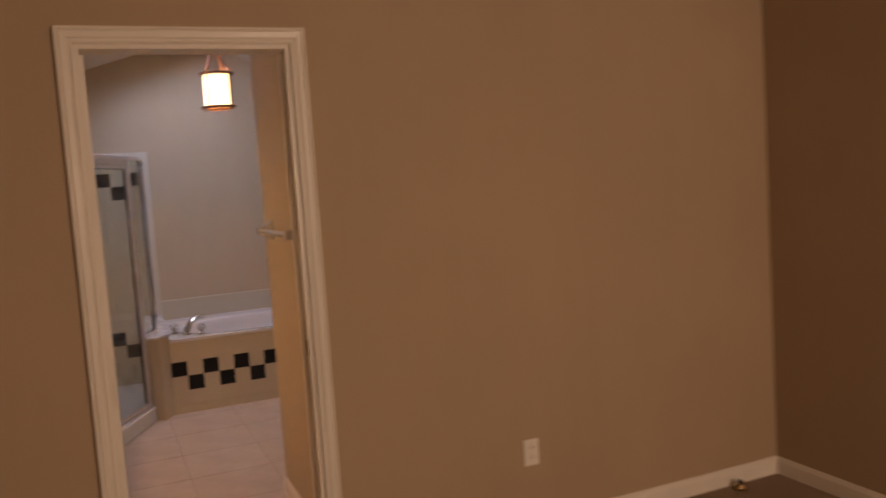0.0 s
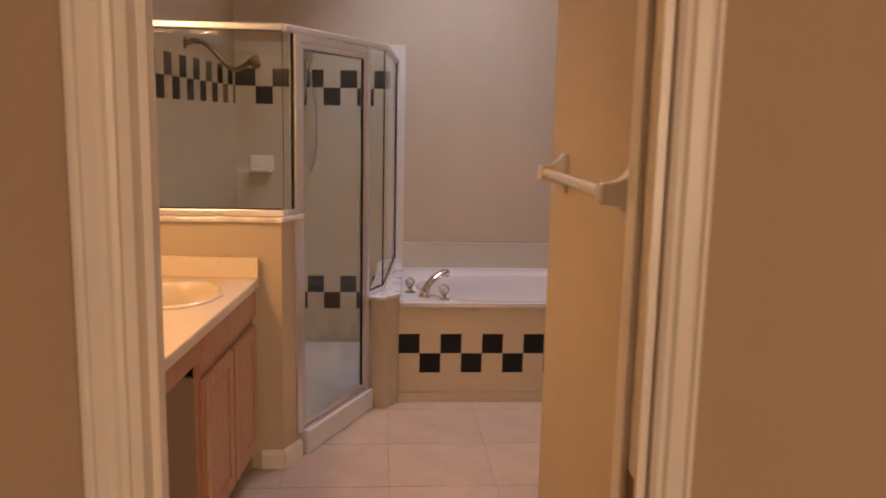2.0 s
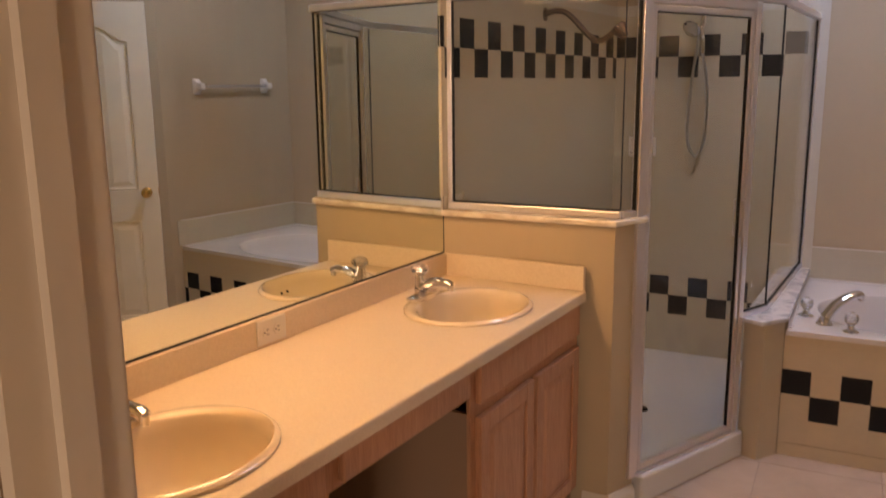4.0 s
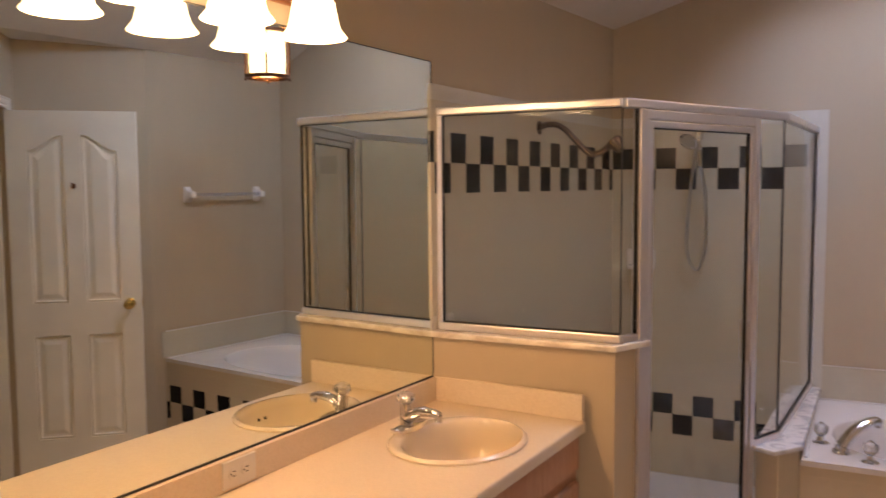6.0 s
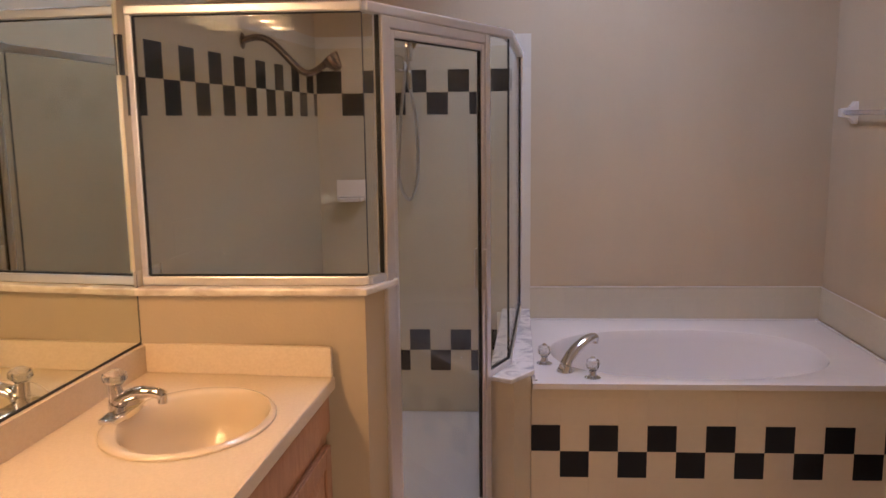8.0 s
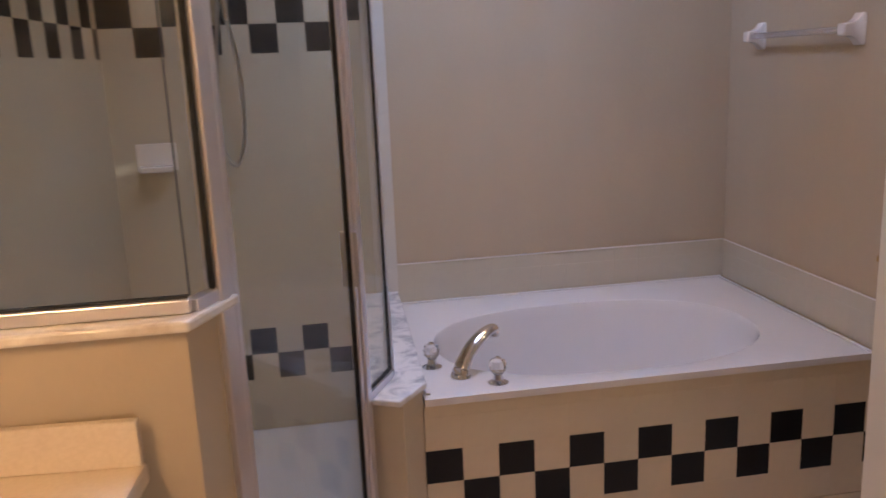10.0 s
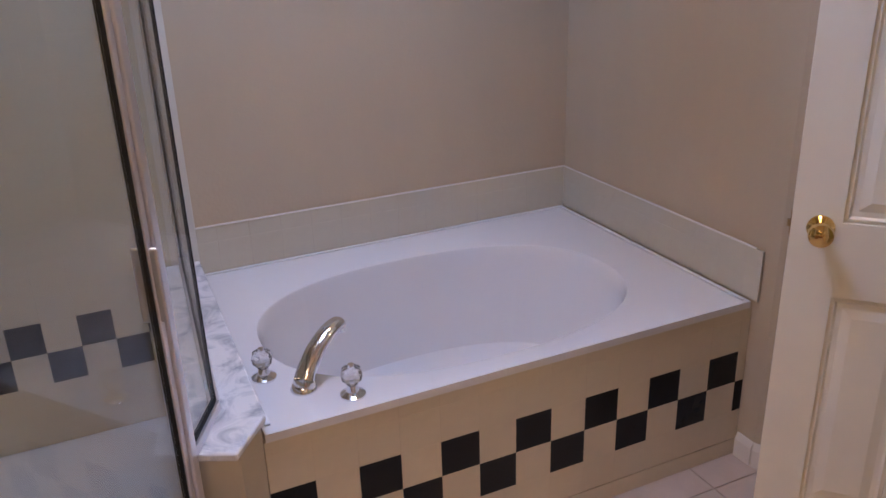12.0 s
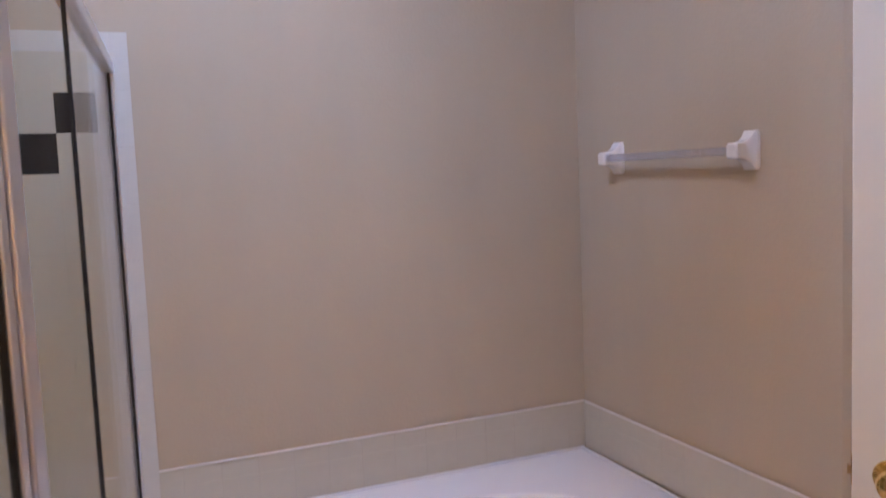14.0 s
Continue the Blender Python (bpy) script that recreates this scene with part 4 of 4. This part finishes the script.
# ---- vanity light ----
vl = thing("vanity_light", "copper vanity light bar with white glass bell shades, lit", "wall lamp", at=(XL + 0.001, -2.02, 2.135))
LY = (-0.405, -0.135, 0.135, 0.405)
part("back_plate", box(0, 0.03, -0.47, 0.47, -0.045, 0.045), M_COPPER, vl, "antique copper back plate", bevel=0.008)
bm = bmesh.new()
for i in range(60):
    y = -0.46 + i * 0.92 / 59
    box(0.030, 0.034, y - 0.003, y + 0.003, -0.034, 0.034, bm)
part("ribbing", bm, M_COPPER, vl)
for y in LY:
    part("arm", tube(curve_points([(0.03, y, 0.0), (0.08, y, 0.02), (0.125, y, 0.0)], 6), 0.009, 8), M_COPPER, vl, smooth=True)
    part("socket", lathe([(0, 0.03), (0.018, 0.028), (0.022, 0.0), (0, 0.0)], 16, m=pose(0.13, y, -0.02)), M_COPPER, vl, smooth=True)
    s = part("shade", lathe([(0.024, 0.0), (0.040, -0.012), (0.053, -0.04), (0.060, -0.08), (0.068, -0.108), (0.084, -0.128), (0.081, -0.130), (0.064, -0.108), (0.056, -0.08), (0.049, -0.042), (0.036, -0.016), (0.020, -0.003)], 28, m=pose(0.13, y, -0.02)), M_SHADE, vl, "white glass bell shade, lit", smooth=True)
for y in LY:
    lamp("vanity_bulb", "POINT", pose(XL + 0.131, -2.02 + y, 2.135 - 0.118), 13, BULB, radius=0.035)

for ob in [o for o in scene.objects if o.parent is None and (o.name.split(".")[0] in ("mirror", "countertop", "sink", "faucet", "vanity_cabinet", "knee_drawer", "vanity_light", "vanity_bulb") or (o.name.startswith("electrical_outlet") and o.location.x < 0))]:
    ob.matrix_basis = VANITY @ ob.matrix_basis

# ---- pendant ----
PX, PY, PZ = 0.500, -0.02, 2.190
pn = thing("pendant_lantern", "bronze lantern pendant with a cream glass cylinder, lit", "pendant lamp", at=(PX, PY, PZ))
KP = 1.6
zt = ((slope_z(PX) if PX < RIDGE else zr - down * (PX - RIDGE)) - PZ) / KP
pn.scale = (KP, KP, KP)
part("bottom_ring", lathe([(0.066, 0.0), (0.076, 0.002), (0.076, 0.012), (0.066, 0.014), (0.060, 0.006)], 28), M_BRONZE, pn, smooth=True)
part("top_ring", lathe([(0.066, 0.150), (0.076, 0.152), (0.076, 0.162), (0.066, 0.164), (0.060, 0.156)], 28), M_BRONZE, pn, smooth=True)
part("glass", lathe([(0.058, 0.012), (0.060, 0.05), (0.060, 0.12), (0.058, 0.152), (0.055, 0.152), (0.055, 0.012)], 28), M_LANTERN, pn, "cream glass cylinder, lit", smooth=True)
for i in range(4):
    t = math.pi / 4 + i * math.pi / 2
    c_, s_ = math.cos(t), math.sin(t)
    part("bar", tube([(0.072 * c_, 0.072 * s_, -0.006), (0.072 * c_, 0.072 * s_, 0.168)], 0.004, 8), M_BRONZE, pn, smooth=True)
    part("strap", tube(curve_points([(0.070 * c_, 0.070 * s_, 0.165), (0.050 * c_, 0.050 * s_, 0.185), (0.036 * c_, 0.036 * s_, 0.225), (0.022 * c_, 0.022 * s_, 0.250)], 5), 0.005, 8), M_BRONZE, pn, smooth=True)
    part("cross_bar", tube([(0.07 * c_, 0.07 * s_, 0.006), (0, 0, 0.004)], 0.003, 6), M_BRONZE, pn)
part("crown", lathe([(0, 0.245), (0.026, 0.246), (0.026, 0.254), (0.010, 0.262), (0, 0.275)], 20), M_BRONZE, pn, smooth=True)
part("finial", lathe([(0, -0.012), (0.006, -0.008), (0.004, 0.0), (0, 0.004)], 10), M_BRONZE, pn, smooth=True)
bm = bmesh.new()
kz, idx = 0.272, 0
while kz < zt - 0.04:
    mm = pose(0, 0, kz + 0.010, 0, 90, 90 * (idx % 2))
    pts = [(mm @ pose(0, 0, 0, 0, 90)).to_3x3() @ Vector((0.006 * math.cos(u), 0.012 * math.sin(u), 0)) for u in (2 * math.pi * q_ / 10 for q_ in range(10))]
    rot = pose(0, 0, 0, 90, 0, 90 * (idx % 2)).to_3x3()
    pts = [rot @ Vector((0.006 * math.cos(u), 0.012 * math.sin(u), 0)) + Vector((0, 0, kz + 0.010)) for u in (2 * math.pi * q_ / 10 for q_ in range(11))]
    tube(pts, 0.0018, 5, bm)
    kz += 0.018
    idx += 1
part("chain", bm, M_BRONZE, pn)
part("ceiling_canopy", lathe([(0, zt - 0.045), (0.03, zt - 0.04), (0.055, zt - 0.012), (0.058, zt), (0, zt)], 24), M_BRONZE, pn, smooth=True)
# closet fill is added to brighten the yellow wall, no fixture there
lamp("closet_bulb", "POINT", pose(2.2, -1.7, 2.25), 9, (1.0, 0.80, 0.45), radius=0.06)
lamp("pendant_bulb", "POINT", pose(PX, PY, PZ + 0.12), 20, BULB, radius=0.05)


# ---- closet doorway ----
cd = Vector((XW - PAB[0], YW - PAB[1], 0)).normalized()
ca = math.degrees(math.atan2(cd.y, cd.x))
c0 = Vector((*PAB, 0)) + cd * 0.19
casing("door_trim", DOOR_W, 1.93 + 0.11, pose(c0.x - 0.001 * cd.y * -1, c0.y - 0.001 * cd.x, 0, 0, 0, ca), "white moulded door casing round the closet doorway")
cj = thing("door_jamb", "cream painted jamb of the closet doorway", "door frame")
cj["kind"] = "structure"
cj.matrix_world = pose(c0.x, c0.y, 0, 0, 0, ca)
for xa, xb in ((0.0005, 0.014), (DOOR_W - 0.014, DOOR_W - 0.0005)):
    part("jamb_side", box(xa, xb, 0.036, 0.0995, 0, 2.025), M_DOOR, cj)
part("jamb_head", box(0.0145, DOOR_W - 0.0145, 0.036, 0.0995, 2.012, 2.0395), M_DOOR, cj)


# ---- closet door, open ----
def panel_door(width, height, m):
    d = thing("closet_door", "cream painted four-panel interior door with arched upper panels, standing open", "door")
    d.matrix_world = m
    w, hgt, t = width, height, 0.035
    st = 0.105
    mid0, mid1 = w / 2 - 0.045, w / 2 + 0.045
    zb0, zb1, zm0, zm1, ztop = 0.01, 0.22, 0.80, 0.98, hgt - 0.13
    bm = box(0, w, 0.010, t - 0.010, 0.01, hgt)
    part("core", bm, M_DOOR, d)
    for ya, yb in ((0, 0.0098), (t - 0.0098, t)):
        bm = bmesh.new()
        for xa, xb, za, zb in ((0, st, 0.01, hgt), (w - st, w, 0.01, hgt), (mid0, mid1, zb1, ztop + 0.0), (st, w - st, zb0, zb1), (st, mid0, zm0, zm1), (mid1, w - st, zm0, zm1)):
            box(xa, xb, ya, yb, za, zb, bm)
        # top rail with two arched cut-outs
        n_ = 12
        for xa, xb, flip in ((st, mid0, 1), (mid1, w - st, 0)):
            prof = []
            for i in range(n_ + 1):
                u = i / n_
                s_ = u if flip else 1 - u
                prof.append((xa + (xb - xa) * u, ztop - 0.085 + 0.085 * (0.5 - 0.5 * math.cos(math.pi * s_)) ** 1.0))
            for (xq, zq), (xr_, zr_) in zip(prof, prof[1:]):
                v_ = [bm.verts.new(p) for p in ((xq, ya, zq), (xr_, ya, zr_), (xr_, ya, hgt), (xq, ya, hgt), (xq, yb, zq), (xr_, yb, zr_), (xr_, yb, hgt), (xq, yb, hgt))]
                for f_ in ((0, 1, 2, 3), (7, 6, 5, 4), (0, 4, 5, 1), (2, 6, 7, 3)):
                    bm.faces.new([v_[i] for i in f_])
        box(mid0, mid1, ya, yb, ztop, hgt, bm)
        part("stile_and_rail_face", bm, M_DOOR, d)
    for xa, xb, za, zb, arch in ((st, mid0, zb1, zm0, None), (mid1, w - st, zb1, zm0, None), (st, mid0, zm1, ztop, 1), (mid1, w - st, zm1, ztop, 0)):
        for face in (0, 1):
            rings = []
            for inset, depth in ((0.0, 0.0095), (0.010, 0.004), (0.016, 0.0085), (0.028, 0.0085), (0.050, 0.003)):
                pts_ = [(xa + inset, za + inset), (xb - inset, za + inset)]
                for i in range(13):
                    u = 1 - i / 12
                    x_ = xa + inset + (xb - xa - 2 * inset) * u
                    s_ = (u if arch else 1 - u)
                    z_ = zb - inset if arch is None else zb - 0.085 - inset + 0.085 * (0.5 - 0.5 * math.cos(math.pi * s_))
                    pts_.append((x_, z_))
                rings.append([(x_, depth if face == 0 else t - depth, z_) for x_, z_ in pts_])
            bm = bmesh.new()
            vr = [[bm.verts.new(p) for p in r_] for r_ in rings]
            for p_, q_ in zip(vr, vr[1:]):
                for i in range(len(p_)):
                    j = (i + 1) % len(p_)
                    bm.faces.new((p_[i], p_[j], q_[j], q_[i]))
            bm.faces.new(vr[-1])
            part("panel", bm, M_DOOR, d)
    prof = [(0, 0), (0.030, 0), (0.030, 0.004), (0.012, 0.010), (0.010, 0.030), (0.020, 0.036), (0.0275, 0.048), (0.026, 0.060), (0.015, 0.068), (0, 0.069)]
    kb = part("knob", lathe(prof, 24, m=pose(w - 0.062, -0.0005, 0.965, 90)), M_BRASS, d, "polished brass round knob", smooth=True)
    part("knob", lathe(prof, 24, m=pose(w - 0.062, t + 0.0005, 0.965, -90)), M_BRASS, d, "polished brass round knob", smooth=True)
    part("latch_plate", box(w, w + 0.0015, 0.008, t - 0.008, 0.937, 0.993), M_BRASS, d, "brass latch plate")
    part("latch_bolt", box(w + 0.0015, w + 0.008, 0.013, t - 0.013, 0.957, 0.973), M_DULLBRASS, d)
    for z_ in (0.22, 1.02, 1.80):
        part("hinge", tube([(-0.006, -0.006, z_), (-0.006, -0.006, z_ + 0.09)], 0.006, 8), M_DULLBRASS, d, "dull brass hinge", smooth=True)
    bm = tube(curve_points([(w / 2, t + 0.001, 1.62), (w / 2, t + 0.03, 1.612), (w / 2, t + 0.036, 1.64)], 5), 0.005, 8)
    lathe([(0, 0), (0.014, 0), (0.012, 0.004), (0, 0.005)], 14, bm, pose(w / 2, t + 0.0005, 1.622, -90))
    part("robe_hook", bm, M_BRONZE, d, "small dark hook", smooth=True)
    return d


HINGE = (1.640, -0.850)
panel_door(0.665, 2.03, pose(HINGE[0], HINGE[1], 0, 0, 0, 132))

# bedroom window with a blind, seen in the reflections
WY0, WY1, WZ0, WZ1 = -8.38, -7.52, 0.72, 2.05
bw = thing("bedroom_window", "white framed bedroom window with horizontal blinds against bright daylight", "window", at=(XBR, (WY0 + WY1) / 2, WZ0))
bw["kind"] = "structure"


def fixed(ob, parent):
    ob.matrix_parent_inverse = parent.matrix_world.inverted()
    return ob


fixed(part("pane", box(XBR - 0.014, XBR - 0.010, WY0, WY1, WZ0, WZ1), M_DAYPANE, bw), bw)
for ya, yb, za, zb in ((WY0 - 0.06, WY0, WZ0 - 0.06, WZ1 + 0.06), (WY1, WY1 + 0.06, WZ0 - 0.06, WZ1 + 0.06), (WY0, WY1, WZ0 - 0.06, WZ0), (WY0, WY1, WZ1, WZ1 + 0.06), (WY0, WY1, 1.37, 1.41)):
    fixed(part("window_frame", box(XBR - 0.035, XBR - 0.001, ya, yb, za, zb), M_TRIM, bw, bevel=0.003), bw)
sm = None
kz = WZ0 + 0.03
while kz < WZ1 - 0.02:
    if sm is None:
        b_ = box(-0.022, 0.022, -(WY1 - WY0) / 2 + 0.01, (WY1 - WY0) / 2 - 0.01, -0.0012, 0.0012)
        b_.transform(pose(0, 0, 0, 0, 14))
        sm = mesh_of("slat", b_, M_TRIM)
    sl = new("slat", sm)
    sl.parent = bw
    sl.location = (-0.062, 0, kz - WZ0)
    kz += 0.048

# second window is made up: an unseen copy with the same glowing pane
copy_thing(bw, pose(-3.0, -6.1, WZ0, 0, 0, 180))

# door stop on the bedroom floor
ds = thing("door_stop_spring", "small brown rubber-tipped door stop on the carpet by the baseboard", "door stop", at=(2.30, YD - 0.07, 0.0))
part("base", lathe([(0, 0), (0.028, 0), (0.030, 0.01), (0.020, 0.028), (0, 0.034)], 16), M_DULLBRASS, ds, smooth=True)
part("tip", lathe([(0, 0.03), (0.012, 0.032), (0.012, 0.045), (0, 0.05)], 12), M_DARK, ds, "dark rubber tip", smooth=True)

# ---- tiles, last ----
bm = box(0.0425, TX1 + 0.01, YB - 0.006, YB - 0.001, DECK + 0.002, DECK + 0.163)
sb = structure(part("tub_surround", bm, M_GROUT), "white tiled splash behind the bathtub")
bm = box(XR - 0.006, XR - 0.001, -0.008, YB - 0.007, DECK + 0.002, DECK + 0.163)
sr = structure(part("tub_surround", bm, M_GROUT), "white tiled splash at the foot of the bathtub")
none = lambda i, k: False
zs2 = [DECK + 0.003, DECK + 0.003 + PITCH, DECK + 0.165]
# tile edge bead in lighter ceramic, drawing the bullnose highlight as a strip
structure(part("tile_bead", box(0.0425, XR - 0.014, YB - 0.016, YB - 0.0135, DECK + 0.1655, DECK + 0.171), M_CERAMIC), "white edge bead along the tub tiling, lighter for its highlight")
structure(part("tile_bead", box(XR - 0.016, XR - 0.0135, -0.008, YB - 0.017, DECK + 0.1655, DECK + 0.171), M_CERAMIC), "white edge bead along the tub tiling, lighter for its highlight")
lay_tiles(sb, pose(0, YB - 0.006, 0), grid(0.0425, XR - 0.013, 0.0), zs2, none, M_TILE)
lay_tiles(sr, pose(XR - 0.006, YB - 0.013, 0, 0, 0, -90), grid(0.0, YB + 0.02, 0.0), zs2, none, M_TILE)
lay_tiles(apron, pose(0, 0.0, 0), xs, zs, apron_pick, M_APRON)

SL, SH, STOP = 0.3876, 1.6896, 1.9606
bm = box(XLB + 0.001, 0.042, YB - 0.006, YB - 0.001, 0.056, STOP)
w1 = structure(part("shower_tiling", bm, M_GROUT), "white tiled shower wall with two black checker bands")
SIDE = pose(XL, YS0, 0, 0, 0, -LEAN) @ pose(0.0, 0.14, 0)
bm = box(0.001, 0.006, 0, 1.73, 0.056, STOP)
box(0.001, 0.006, -0.155, -0.0002, CAP + 0.002, STOP, bm)
bm.transform(SIDE)
w2 = structure(part("shower_tiling", bm, M_GROUT), "white tiled shower side wall with two black checker bands")
TRIM = 0.0545
zsh = grid(0.057, STOP - TRIM, SL)
X0T = -0.362
PITCHX = 0.1045


def band(z):
    for base in (SL, SH):
        if abs(z - base) < 0.03:
            return 1
        if abs(z - base + PITCH) < 0.03:
            return 0
    return None


xsh = grid(XLB + 0.006, -0.0485, X0T, PITCHX)


def pick_back(i, k):
    r = band(zsh[k])
    return r is not None and (round((xsh[i] - X0T) / PITCHX) + r) % 2 == 1


YLEN = 1.755
ysh = grid(0.0, YLEN, YLEN, 0.111)


def pick_side(i, k):
    r = band(zsh[k])
    return r is not None and (len(ysh) - 2 - i + r) % 2 == 0


def pick_back_true(i, k):
    return pick_back(i, k) and xsh[i] < 0.0


lay_tiles(w1, pose(0, YB - 0.006, 0), xsh, zsh, pick_back_true, M_TILE)
# narrow rounded trim pieces along the top and down the free edge
lay_tiles(w1, pose(0, YB - 0.006, 0), grid(XLB + 0.006, -0.0485, -0.0485, 0.157), [STOP - TRIM, STOP], none, M_TRIMTILE)
lay_tiles(w1, pose(0, YB - 0.006, 0), [-0.0485, -0.003], grid(0.057, STOP, STOP, 0.157), none, M_TRIMTILE)
lay_tiles(w1, pose(0, YB - 0.0065, 0), [-0.003, 0.0425], grid(DECK + 0.003, STOP, STOP, 0.157), none, M_TRIMTILE)
lay_tiles(w2, SIDE @ pose(0.006, 0, 0, 0, 0, 90), grid(-0.155, YLEN, YLEN, 0.157), [STOP - TRIM, STOP], none, M_TRIMTILE)
ks = next(k for k, z in enumerate(zsh) if z > CAP + 0.01)
lay_tiles(w2, SIDE @ pose(0.006, 0, 0, 0, 0, 90), ysh, zsh[:ks + 1], pick_side, M_TILE)
zsh, ysh = zsh[ks:], grid(-0.155, YLEN, YLEN, 0.111)
lay_tiles(w2, SIDE @ pose(0.006, 0, 0, 0, 0, 90), ysh, zsh, pick_side, M_TILE)

# large floor tiles
FG, FX0, FY0 = 0.452, -0.055, -1.02
ft = mesh_of("floor_tile", box(0.002, FG - 0.002, 0.002, FG - 0.002, -0.004, 0.002), M_FLOOR, bevel=0.0018, seg=1)
for i in range(-3, 5):
    for j in range(-6, 3):
        xa, ya = FX0 + i * FG, FY0 + j * FG
        cx, cy = xa + FG / 2, ya + FG / 2
        if ya + FG < YD + 0.1 or ya > 0.0 or xa > 2.2 or xa + FG < XL - 0.1:
            continue
        lx0, lx1 = max(xa, XL - 0.1), min(xa + FG, 2.3)
        ly0, ly1 = max(ya, YD + 0.065), min(ya + FG, 0.0)
        if lx1 - lx0 < 0.02 or ly1 - ly0 < 0.02:
            continue
        if abs(lx1 - lx0 - FG) < 1e-6 and abs(ly1 - ly0 - FG) < 1e-6:
            ob = new("floor_tile", ft)
        else:
            ob = new("floor_tile", mesh_of("floor_tile", box(lx0 - xa + 0.002, lx1 - xa - 0.002, ly0 - ya + 0.002, ly1 - ya - 0.002, -0.004, 0.002), M_FLOOR, bevel=0.0018, seg=1))
        ob.parent = floor
        ob.location = (xa, ya, 0)
